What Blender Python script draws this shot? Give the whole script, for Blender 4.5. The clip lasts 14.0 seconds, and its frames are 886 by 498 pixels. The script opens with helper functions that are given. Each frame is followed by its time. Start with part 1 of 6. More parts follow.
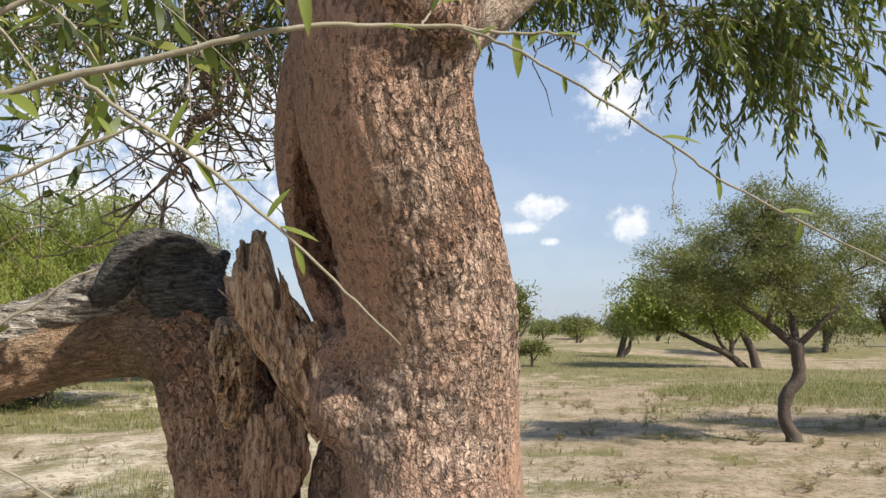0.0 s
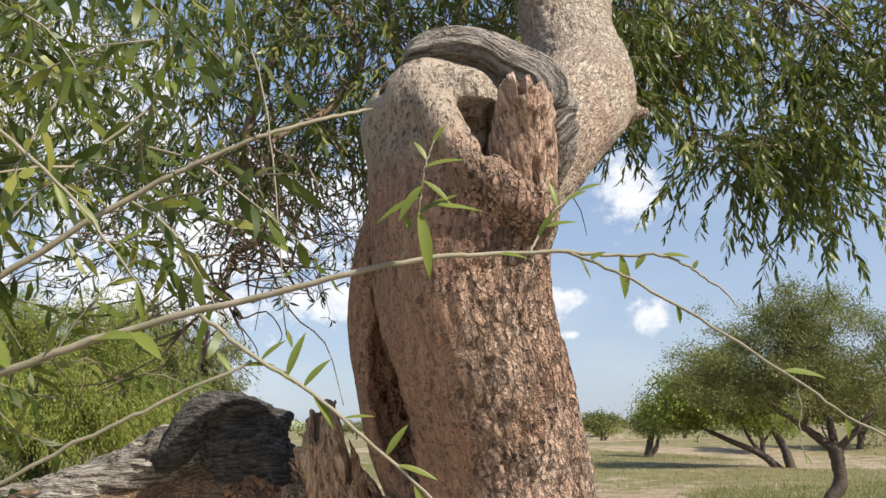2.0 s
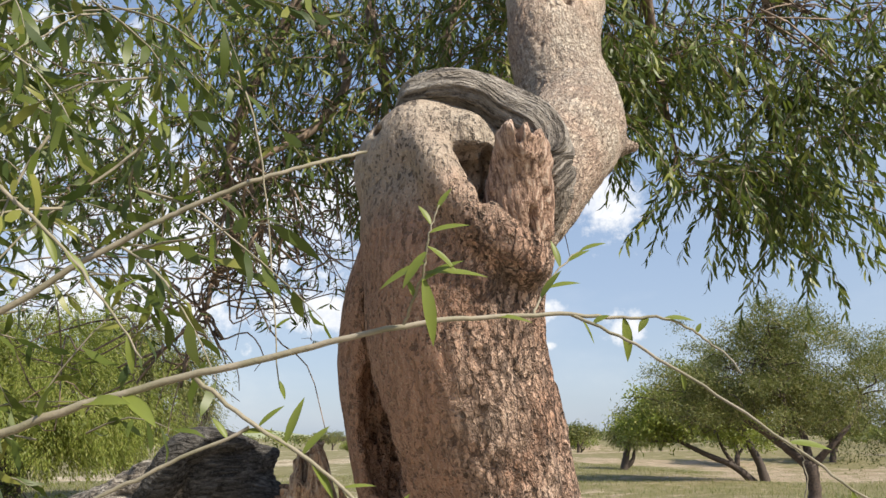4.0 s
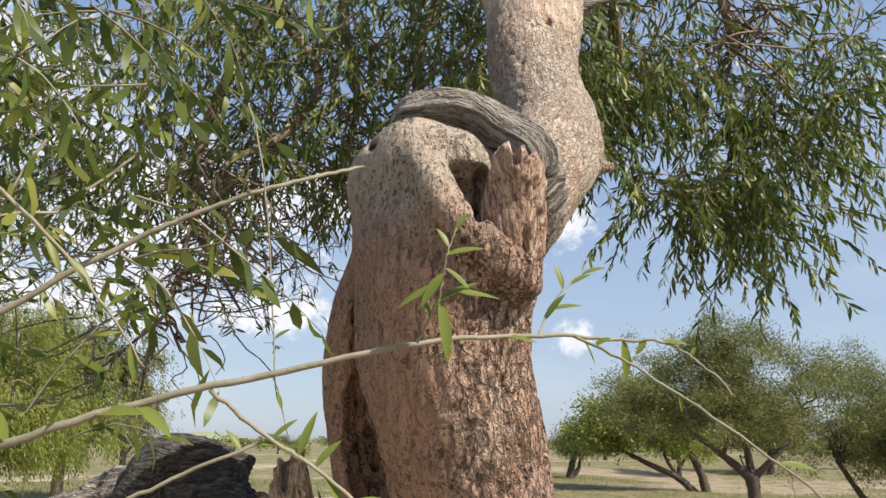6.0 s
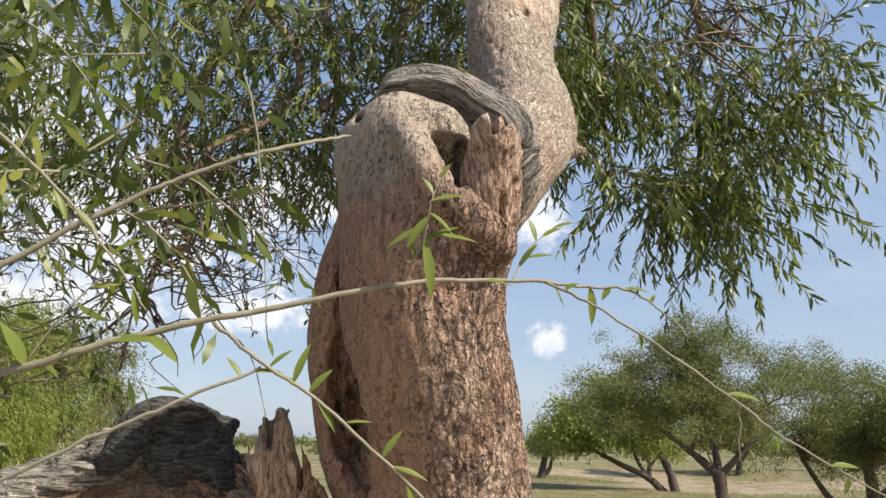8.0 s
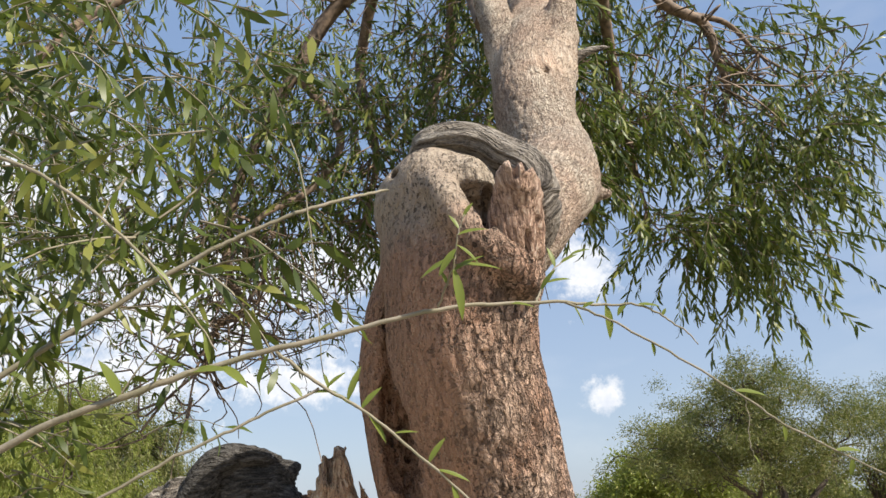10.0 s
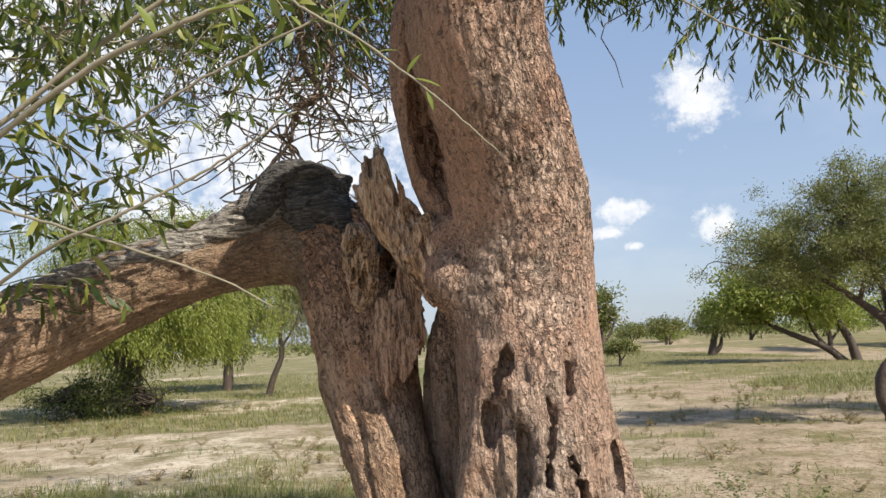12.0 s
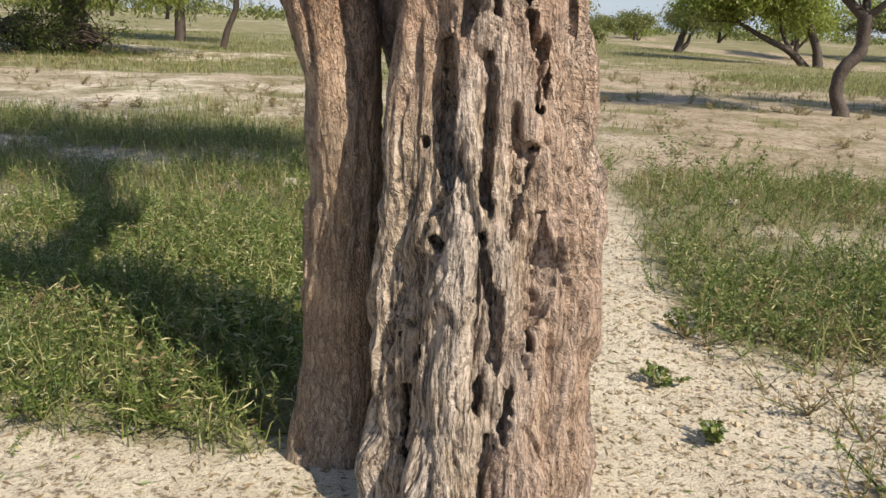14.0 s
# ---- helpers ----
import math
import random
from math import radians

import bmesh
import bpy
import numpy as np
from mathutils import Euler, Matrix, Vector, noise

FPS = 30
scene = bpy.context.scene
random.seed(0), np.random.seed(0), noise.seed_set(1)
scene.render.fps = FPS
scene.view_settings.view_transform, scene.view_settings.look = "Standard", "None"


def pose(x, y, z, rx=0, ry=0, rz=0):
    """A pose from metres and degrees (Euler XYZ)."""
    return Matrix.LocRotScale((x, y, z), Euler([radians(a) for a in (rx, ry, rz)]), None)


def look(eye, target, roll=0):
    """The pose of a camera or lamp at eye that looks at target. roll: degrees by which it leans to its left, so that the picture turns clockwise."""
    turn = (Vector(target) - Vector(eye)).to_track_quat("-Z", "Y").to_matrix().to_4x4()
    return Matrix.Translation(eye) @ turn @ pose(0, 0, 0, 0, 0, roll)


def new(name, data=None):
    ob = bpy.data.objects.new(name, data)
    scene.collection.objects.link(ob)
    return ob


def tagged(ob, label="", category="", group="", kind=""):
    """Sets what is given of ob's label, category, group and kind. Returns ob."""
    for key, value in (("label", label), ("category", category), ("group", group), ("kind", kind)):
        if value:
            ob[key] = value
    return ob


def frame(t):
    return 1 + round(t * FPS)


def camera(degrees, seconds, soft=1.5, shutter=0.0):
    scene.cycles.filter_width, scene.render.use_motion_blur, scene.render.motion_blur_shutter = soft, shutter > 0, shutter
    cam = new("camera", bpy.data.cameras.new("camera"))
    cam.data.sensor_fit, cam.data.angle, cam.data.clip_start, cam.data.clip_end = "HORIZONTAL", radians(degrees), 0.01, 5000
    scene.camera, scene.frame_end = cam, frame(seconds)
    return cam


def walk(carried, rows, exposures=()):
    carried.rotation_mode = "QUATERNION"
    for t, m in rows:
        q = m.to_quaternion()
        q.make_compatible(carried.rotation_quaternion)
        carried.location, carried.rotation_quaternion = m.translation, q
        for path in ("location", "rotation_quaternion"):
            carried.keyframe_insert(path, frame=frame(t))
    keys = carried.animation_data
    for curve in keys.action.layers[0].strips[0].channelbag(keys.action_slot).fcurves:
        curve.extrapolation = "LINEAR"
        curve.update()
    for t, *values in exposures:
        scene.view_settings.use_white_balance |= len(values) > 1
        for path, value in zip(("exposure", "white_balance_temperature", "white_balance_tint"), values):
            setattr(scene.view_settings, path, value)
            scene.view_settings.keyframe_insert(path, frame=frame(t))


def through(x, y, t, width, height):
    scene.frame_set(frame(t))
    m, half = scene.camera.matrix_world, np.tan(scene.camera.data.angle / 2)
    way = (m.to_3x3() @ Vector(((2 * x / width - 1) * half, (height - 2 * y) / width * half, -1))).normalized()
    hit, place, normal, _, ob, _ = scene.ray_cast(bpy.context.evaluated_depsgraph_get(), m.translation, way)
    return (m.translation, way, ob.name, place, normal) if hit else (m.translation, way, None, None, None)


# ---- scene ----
cam = camera(58.0, 14.0)
PATH = [
    (0, (-0.012, -0.037, 1.601), (-0.001, 1.953, 1.797), -0.6),
    (0.5, (-0.056, -0.06, 1.681), (-0.064, 1.91, 2.022), -1.2),
    (1, (-0.111, -0.069, 1.714), (-0.158, 1.889, 2.116), -1.3),
    (1.5, (-0.108, -0.065, 1.721), (-0.151, 1.889, 2.144), -1.3),
    (2, (-0.105, -0.059, 1.735), (-0.136, 1.894, 2.164), -1.1),
    (2.5, (-0.101, -0.058, 1.753), (-0.116, 1.894, 2.191), -0.9),
    (3, (-0.114, -0.057, 1.766), (-0.118, 1.894, 2.206), -0.9),
    (5.5, (-0.155, -0.069, 1.809), (-0.053, 1.872, 2.281), -0.2),
    (6, (-0.19, -0.084, 1.799), (-0.049, 1.856, 2.265), 0.2),
    (6.5, (-0.208, -0.088, 1.778), (-0.031, 1.85, 2.236), 0.7),
    (7, (-0.204, -0.094, 1.761), (-0.01, 1.844, 2.214), 0.9),
    (9.5, (-0.205, -0.243, 1.677), (-0.005, 1.661, 2.253), -0.3),
    (10, (-0.193, -0.262, 1.655), (-0.106, 1.639, 2.272), -2.2),
    (10.5, (-0.135, -0.306, 1.571), (-0.162, 1.613, 2.135), -4.3),
    (11, (-0.038, -0.353, 1.45), (-0.146, 1.582, 1.943), -4.8),
    (11.5, (-0.027, -0.373, 1.372), (-0.177, 1.588, 1.735), -3.1),
    (12, (-0.031, -0.36, 1.331), (-0.222, 1.617, 1.56), -2.6),
    (12.5, (-0.019, -0.323, 1.246), (-0.213, 1.667, 1.268), -1.8),
    (13, (-0.037, -0.279, 1.126), (-0.217, 1.701, 0.908), -0.4),
    (13.5, (-0.033, -0.256, 1.079), (-0.164, 1.701, 0.688), 1.0),
    (14, (-0.008, -0.248, 1.017), (-0.097, 1.673, 0.47), 2.6),
]
walk(cam, [(t, look(eye, target, roll)) for t, eye, target, roll in PATH])

# ---- light ----
scene.view_settings.exposure = 0.54
SUN = Vector((0.56, -0.44, 0.70)).normalized()
sun = new("sun", bpy.data.lights.new("sun", "SUN"))
sun.data.energy, sun.data.angle, sun.data.color = 5.0, radians(0.53), (1.0, 0.925, 0.79)
sun.matrix_world = look(SUN * 30, (0, 0, 0))


class Nodes:
    """Short hand for node trees."""

    def __init__(self, tree):
        self.tree, self.nodes, self.links = tree, tree.nodes, tree.links

    def add(self, kind, inputs=None, **props):
        node = self.nodes.new(kind)
        if "operation" in props:
            node.operation = props["operation"]
        if "use_clamp" in props:
            node.use_clamp = props["use_clamp"]
        if "feature" in props:
            node.feature = props["feature"]
        if "attribute_name" in props:
            node.attribute_name = props["attribute_name"]
        for key, value in (inputs or {}).items():
            if isinstance(value, bpy.types.NodeSocket):
                self.links.new(value, node.inputs[key])
            else:
                node.inputs[key].default_value = value
        return node

    def math(self, op, a, b=0.0, clamp=False):
        return self.add("ShaderNodeMath", {0: a, 1: b}, operation=op, use_clamp=clamp).outputs[0]

    def vec(self, op, a, b=(0, 0, 0)):
        return self.add("ShaderNodeVectorMath", {0: a, 1: b}, operation=op)

    def noise(self, vector, scale, detail=4.0, rough=0.55, dist=0.0):
        return self.add("ShaderNodeTexNoise", {"Vector": vector, "Scale": scale, "Detail": detail, "Roughness": rough, "Distortion": dist}).outputs[0]

    def ramp(self, value, low, high, a=0.0, b=1.0):
        return self.add("ShaderNodeMapRange", {0: value, 1: low, 2: high, 3: a, 4: b}).outputs[0]

    def mix(self, f, a, b):
        node = self.nodes.new("ShaderNodeMix")
        node.data_type = "RGBA"
        for key, value in ((0, f), (6, a), (7, b)):
            if isinstance(value, bpy.types.NodeSocket):
                self.links.new(value, node.inputs[key])
            else:
                node.inputs[key].default_value = (*value, 1) if isinstance(value, tuple) and len(value) == 3 else value
        return node.outputs[2]


def make_sky():
    world = bpy.data.worlds.new("sky")
    scene.world = world
    world.use_nodes = True
    n = Nodes(world.node_tree)
    n.nodes.clear()
    sky = n.add("ShaderNodeTexSky")
    sky.sky_type, sky.sun_disc, sky.sun_elevation, sky.sun_rotation = "NISHITA", False, math.asin(SUN.z), math.atan2(SUN.x, SUN.y)
    sky.dust_density, sky.air_density, sky.ozone_density = 1.0, 1.0, 1.5
    way = n.add("ShaderNodeTexCoord").outputs["Generated"]
    height = n.add("ShaderNodeSeparateXYZ", {0: way}).outputs[2]
    wob = n.noise(way, 14.0, 6.0, 0.6)
    wob2 = n.noise(way, 48.0, 5.0, 0.65)
    rough = n.math("ADD", n.math("MULTIPLY", n.math("SUBTRACT", wob, 0.5), 1.3), n.math("MULTIPLY", n.math("SUBTRACT", wob2, 0.5), 2.2))
    total = None
    # fair-weather clouds: direction, half width, half height
    for x, y, z, w, h in (
        (0.125, 0.980, 0.147, 0.034, 0.015), (0.103, 0.987, 0.123, 0.030, 0.009), (0.231, 0.965, 0.124, 0.024, 0.022),
        (0.211, 0.938, 0.276, 0.048, 0.05), (0.138, 0.985, 0.104, 0.012, 0.006), (-0.237, 0.929, 0.275, 0.22, 0.075),
        (-0.30, 0.927, 0.235, 0.24, 0.085), (-0.35, 0.925, 0.155, 0.22, 0.05), (-0.46, 0.815, 0.35, 0.26, 0.10), (-0.159, 0.976, 0.150, 0.13, 0.028), (-0.09, 0.955, 0.285, 0.09, 0.04), (-0.45, 0.84, 0.42, 0.15, 0.06),
        (-0.80, 0.55, 0.22, 0.14, 0.05), (0.5, -0.8, 0.3, 0.16, 0.05), (-0.5, -0.8, 0.25, 0.2, 0.05),
    ):
        off = n.vec("SUBTRACT", way, (x, y, z)).outputs[0]
        off = n.vec("DIVIDE", off, (w, w, h)).outputs[0]
        far = n.vec("LENGTH", off).outputs["Value"]
        puff = n.ramp(n.math("ADD", far, rough), 1.05, 0.35)
        total = puff if total is None else n.math("MAXIMUM", total, puff)
    thin = n.ramp(n.noise(n.vec("MULTIPLY", way, (1, 1, 3)).outputs[0], 3.0, 5.0), 0.45, 0.75, 0.0, 0.22)
    total = n.math("MINIMUM", n.math("MAXIMUM", n.math("MULTIPLY", total, n.ramp(total, 0.0, 0.5, 0.6, 1.0)), thin), 0.97)
    shade = n.mix(n.ramp(n.noise(way, 42.0, 4.0), 0.38, 0.62), (7.7, 8.1, 8.9), (9.9, 9.9, 9.9))
    haze = n.mix(n.ramp(height, 0.0, 0.45), (5.6, 6.6, 8.2), (3.3, 4.8, 7.7))
    colour = n.mix(total, n.mix(0.6, sky.outputs[0], haze), shade)
    bg = n.add("ShaderNodeBackground", {"Color": colour, "Strength": 0.0765})
    n.links.new(bg.outputs[0], n.add("ShaderNodeOutputWorld").inputs[0])


make_sky()


# ---- materials ----
def material(name):
    m = bpy.data.materials.new(name)
    m.use_nodes = True
    n = Nodes(m.node_tree)
    return m, n, n.nodes["Principled BSDF"]


def bark_material(name, stretch, light, dark, grey, grey_amount, bump=1.0, pit=1.0, red=(0.36, 0.19, 0.12), foot=None, fibre=0.07, grain=False, plates=0.0, strand=0.14, broken=False, plate=0.24):
    """Weathered bark or wood: fibres drawn out along the grain, cracked plates, pits, patches of grey and rust; foot: the bleached wood of the lower trunk."""
    m, n, p = material(name)
    at = n.add("ShaderNodeTexCoord").outputs["Object"]
    run = n.add("ShaderNodeAttribute", attribute_name="grain").outputs["Vector"] if grain else at
    warp = n.vec("SUBTRACT", n.add("ShaderNodeTexNoise", {"Vector": at, "Scale": 13.0, "Detail": 4.0, "Roughness": 0.6}).outputs["Color"], (0.5, 0.5, 0.5)).outputs[0]
    warp2 = n.vec("SUBTRACT", n.add("ShaderNodeTexNoise", {"Vector": at, "Scale": 55.0, "Detail": 3.0, "Roughness": 0.6}).outputs["Color"], (0.5, 0.5, 0.5)).outputs[0]
    bend = n.vec("ADD", n.vec("MULTIPLY", warp, (0.034, 0.034, 0.034)).outputs[0], n.vec("MULTIPLY", warp2, (0.016, 0.016, 0.016)).outputs[0]).outputs[0]
    at2 = n.vec("ADD", run, bend).outputs[0]
    along = lambda f: n.vec("MULTIPLY", at2, tuple(1.0 if v > 0.7 else f for v in stretch)).outputs[0]
    calm = n.vec("ADD", run, n.vec("MULTIPLY", warp, (0.022, 0.022, 0.022)).outputs[0]).outputs[0]
    drawn = lambda f: n.vec("MULTIPLY", calm, tuple(1.0 if v > 0.7 else f for v in stretch)).outputs[0]
    fibres = n.noise(drawn(fibre), 150.0, 3.0, 0.65)
    strands = n.noise(drawn(strand), 62.0, 4.0, 0.65)
    lumps = n.noise(at, 28.0, 4.0, 0.65)
    grit = n.noise(at, 260.0, 3.0, 0.7)
    patch = n.noise(at, 6.0, 5.0, 0.65)
    patch2 = n.noise(at, 2.6, 5.0, 0.65)
    spot = n.add("ShaderNodeTexVoronoi", {"Vector": along(0.6), "Scale": 58.0, "Randomness": 1.0})
    rare = n.add("ShaderNodeSeparateXYZ", {0: spot.outputs["Color"]}).outputs[0]
    fleck = n.math("MULTIPLY", n.ramp(n.math("ADD", spot.outputs["Distance"], n.math("MULTIPLY", grit, 0.25)), 0.42, 0.33), n.ramp(rare, 0.44, 0.54))
    spot2 = n.add("ShaderNodeTexVoronoi", {"Vector": along(0.7), "Scale": 112.0, "Randomness": 1.0})
    rare2 = n.add("ShaderNodeSeparateXYZ", {0: spot2.outputs["Color"]}).outputs[0]
    fleck = n.math("MAXIMUM", fleck, n.math("MULTIPLY", n.ramp(spot2.outputs["Distance"], 0.36, 0.28), n.math("MULTIPLY", n.ramp(rare2, 0.46, 0.56), 0.9)))
    spot3 = n.add("ShaderNodeTexVoronoi", {"Vector": along(0.75), "Scale": 215.0, "Randomness": 1.0})
    rare3 = n.add("ShaderNodeSeparateXYZ", {0: spot3.outputs["Color"]}).outputs[0]
    fleck = n.math("MAXIMUM", fleck, n.math("MULTIPLY", n.ramp(spot3.outputs["Distance"], 0.40, 0.30), n.math("MULTIPLY", n.ramp(rare3, 0.58, 0.66), 0.85)))
    crack = n.ramp(strands, 0.41, 0.34)
    base = n.mix(n.ramp(patch, 0.36, 0.62), light, red)
    base = n.mix(n.math("MULTIPLY", n.ramp(patch2, 0.64 - 0.3 * grey_amount, 0.76 - 0.3 * grey_amount), min(1.0, 1.6 * grey_amount)), base, grey)
    thread, rough = 1.0 if not plates else 0.35, 1.0
    if plates:
        # how far the bark is broken into plates: some stretches stay smooth
        rough = n.ramp(n.math("ADD", n.noise(at, 4.2, 3.0, 0.5), n.math("MULTIPLY", n.math("SUBTRACT", lumps, 0.5), 0.35)), 0.36, 0.50, 0.12, 1.0)
    if broken:
        rough = n.add("ShaderNodeAttribute", attribute_name="broken").outputs["Fac"]
        # smooth bark is redder; it is also darkened to paint the left flank's shade
        base = n.mix(n.ramp(rough, 0.25, 0.75), n.mix(n.ramp(patch, 0.36, 0.62), red, tuple(0.8 * v for v in red)), base)
        cluster = n.ramp(n.noise(at, 9.0, 4.0, 0.6), 0.38, 0.56, 0.45, 1.0)
        fleck = n.math("MULTIPLY", fleck, n.math("MULTIPLY", cluster, n.ramp(rough, 0.1, 0.6, 0.6, 1.0)))
    if foot:
        z = n.add("ShaderNodeSeparateXYZ", {0: at}).outputs[2]
        worn = n.ramp(n.math("ADD", z, n.math("MULTIPLY", n.math("SUBTRACT", patch2, 0.5), 1.3)), 1.36, 0.84)
        bald = n.math("MULTIPLY", n.ramp(n.math("ADD", z, n.math("MULTIPLY", n.math("SUBTRACT", patch, 0.5), 0.25)), 2.08, 2.18), 0.85)
        if broken:
            # live pinkish cords on the sunny side stay barky lower down
            worn = n.math("MULTIPLY", worn, n.ramp(n.math("ADD", n.add("ShaderNodeSeparateXYZ", {0: at}).outputs[0], n.math("MULTIPLY", n.math("SUBTRACT", patch, 0.5), 0.3)), 0.0, 0.09, 1.0, 0.55))
        pale = n.mix(n.ramp(n.noise(along(0.3), 9.0, 4.0, 0.6), 0.42, 0.58), foot, grey)
        base = n.mix(n.math("MULTIPLY", worn, 0.92), base, pale)
        base = n.mix(bald, base, n.mix(n.ramp(patch, 0.4, 0.6), (0.42, 0.36, 0.29), (0.34, 0.275, 0.215)))
        fleck = n.math("MULTIPLY", fleck, n.ramp(worn, 0.0, 1.0, 1.0, 0.3))
        rough = n.math("MULTIPLY", rough, n.ramp(n.math("MAXIMUM", worn, bald), 0.0, 1.0, 1.0, 0.06 if broken else 0.5))
        thread = n.ramp(worn, 0.0, 1.0, 0.10 if broken else 0.30, 1.0 if broken else 0.45)
    # dark fibres, cracks, pits and hollows: own tone, deepened by painted cavity shade
    base = n.mix(n.math("MULTIPLY", n.ramp(fibres, 0.52, 0.38), n.math("MULTIPLY", thread, 0.85)), base, dark)
    base = n.mix(n.math("MULTIPLY", n.ramp(fibres, 0.54, 0.66), n.math("MULTIPLY", thread, 0.5)), base, tuple(min(0.7, v * 1.35 + 0.03) for v in grey))
    base = n.mix(n.math("MULTIPLY", crack, n.math("MULTIPLY", rough, 0.5)), base, dark)
    base = n.mix(n.math("MULTIPLY", fleck, 0.8 * pit), base, dark)
    base = n.mix(n.math("MULTIPLY", n.ramp(lumps, 0.38, 0.28), 0.35), base, dark)
    base = n.mix(n.math("MULTIPLY", n.ramp(grit, 0.54, 0.68), 0.25 if broken else 0.4), base, tuple(min(0.75, v * 1.5 + 0.05) for v in light))
    height = n.math("ADD", n.math("MULTIPLY", n.math("MULTIPLY", n.ramp(fibres, 0.3, 0.6), thread), 1.1), n.math("MULTIPLY", n.ramp(strands, 0.32, 0.5), 0.7))
    height = n.math("SUBTRACT", height, n.math("MULTIPLY", fleck, 1.0 * pit))
    height = n.math("ADD", height, n.math("ADD", n.math("MULTIPLY", grit, 0.3), n.math("MULTIPLY", n.ramp(lumps, 0.3, 0.6), 0.5)))
    if plates:
        var = n.ramp(n.noise(at2, 24.0, 3.0, 0.6), 0.36, 0.66, 0.0, 0.16)
        var2 = n.ramp(n.noise(at2, 40.0, 3.0, 0.6), 0.40, 0.66, 0.0, 0.16)
        wide = n.add("ShaderNodeTexVoronoi", {"Vector": along(plate), "Scale": 70.0}, feature="DISTANCE_TO_EDGE").outputs["Distance"]
        small = n.add("ShaderNodeTexVoronoi", {"Vector": along(min(0.8, 1.5 * plate)), "Scale": 150.0}, feature="DISTANCE_TO_EDGE").outputs["Distance"]
        gap = n.math("MULTIPLY", n.ramp(n.math("SUBTRACT", wide, var), 0.05, -0.03), rough)
        gap2 = n.math("MULTIPLY", n.ramp(n.math("SUBTRACT", small, var2), 0.06, -0.03), rough)
        # plate gaps get the same painted darkening
        base = n.mix(n.math("MULTIPLY", gap, 0.58 * plates), base, dark)
        base = n.mix(n.math("MULTIPLY", gap2, 0.30 * plates), base, dark)
        height = n.math("SUBTRACT", height, n.math("MULTIPLY", n.math("ADD", n.math("MULTIPLY", gap, 1.3), n.math("MULTIPLY", gap2, 0.7)), plates))
    n.links.new(base, p.inputs["Base Color"])
    p.inputs["Roughness"].default_value = 0.85
    p.inputs["Specular IOR Level"].default_value = 0.3
    b = n.add("ShaderNodeBump", {"Strength": 1.0, "Distance": 0.0062 * bump, "Height": height})
    n.links.new(b.outputs[0], p.inputs["Normal"])
    return m


def leaf_material(name, a, b, c, through=0.3):
    m, n, p = material(name)
    rnd = n.add("ShaderNodeNewGeometry").outputs["Random Per Island"]
    colour = n.mix(n.ramp(rnd, 0.0, 0.75), a, b)
    colour = n.mix(n.ramp(rnd, 0.74, 0.94), colour, c)
    n.links.new(colour, p.inputs["Base Color"])
    p.inputs["Roughness"].default_value = 0.42
    p.inputs["Specular IOR Level"].default_value = 0.35
    glow = n.add("ShaderNodeBsdfTranslucent", {"Color": n.mix(0.5, colour, (0.25, 0.33, 0.04))})
    mixed = n.add("ShaderNodeMixShader", {0: through, 1: p.outputs[0], 2: glow.outputs[0]})
    n.links.new(mixed.outputs[0], n.nodes["Material Output"].inputs[0])
    return m


def twig_material(name, a, b):
    m, n, p = material(name)
    at = n.add("ShaderNodeTexCoord").outputs["Object"]
    colour = n.mix(n.ramp(n.noise(at, 30.0, 4.0), 0.35, 0.65), a, b)
    n.links.new(colour, p.inputs["Base Color"])
    p.inputs["Roughness"].default_value = 0.75
    bump = n.add("ShaderNodeBump", {"Strength": 0.5, "Distance": 0.002, "Height": n.noise(at, 160.0, 3.0)})
    n.links.new(bump.outputs[0], p.inputs["Normal"])
    return m


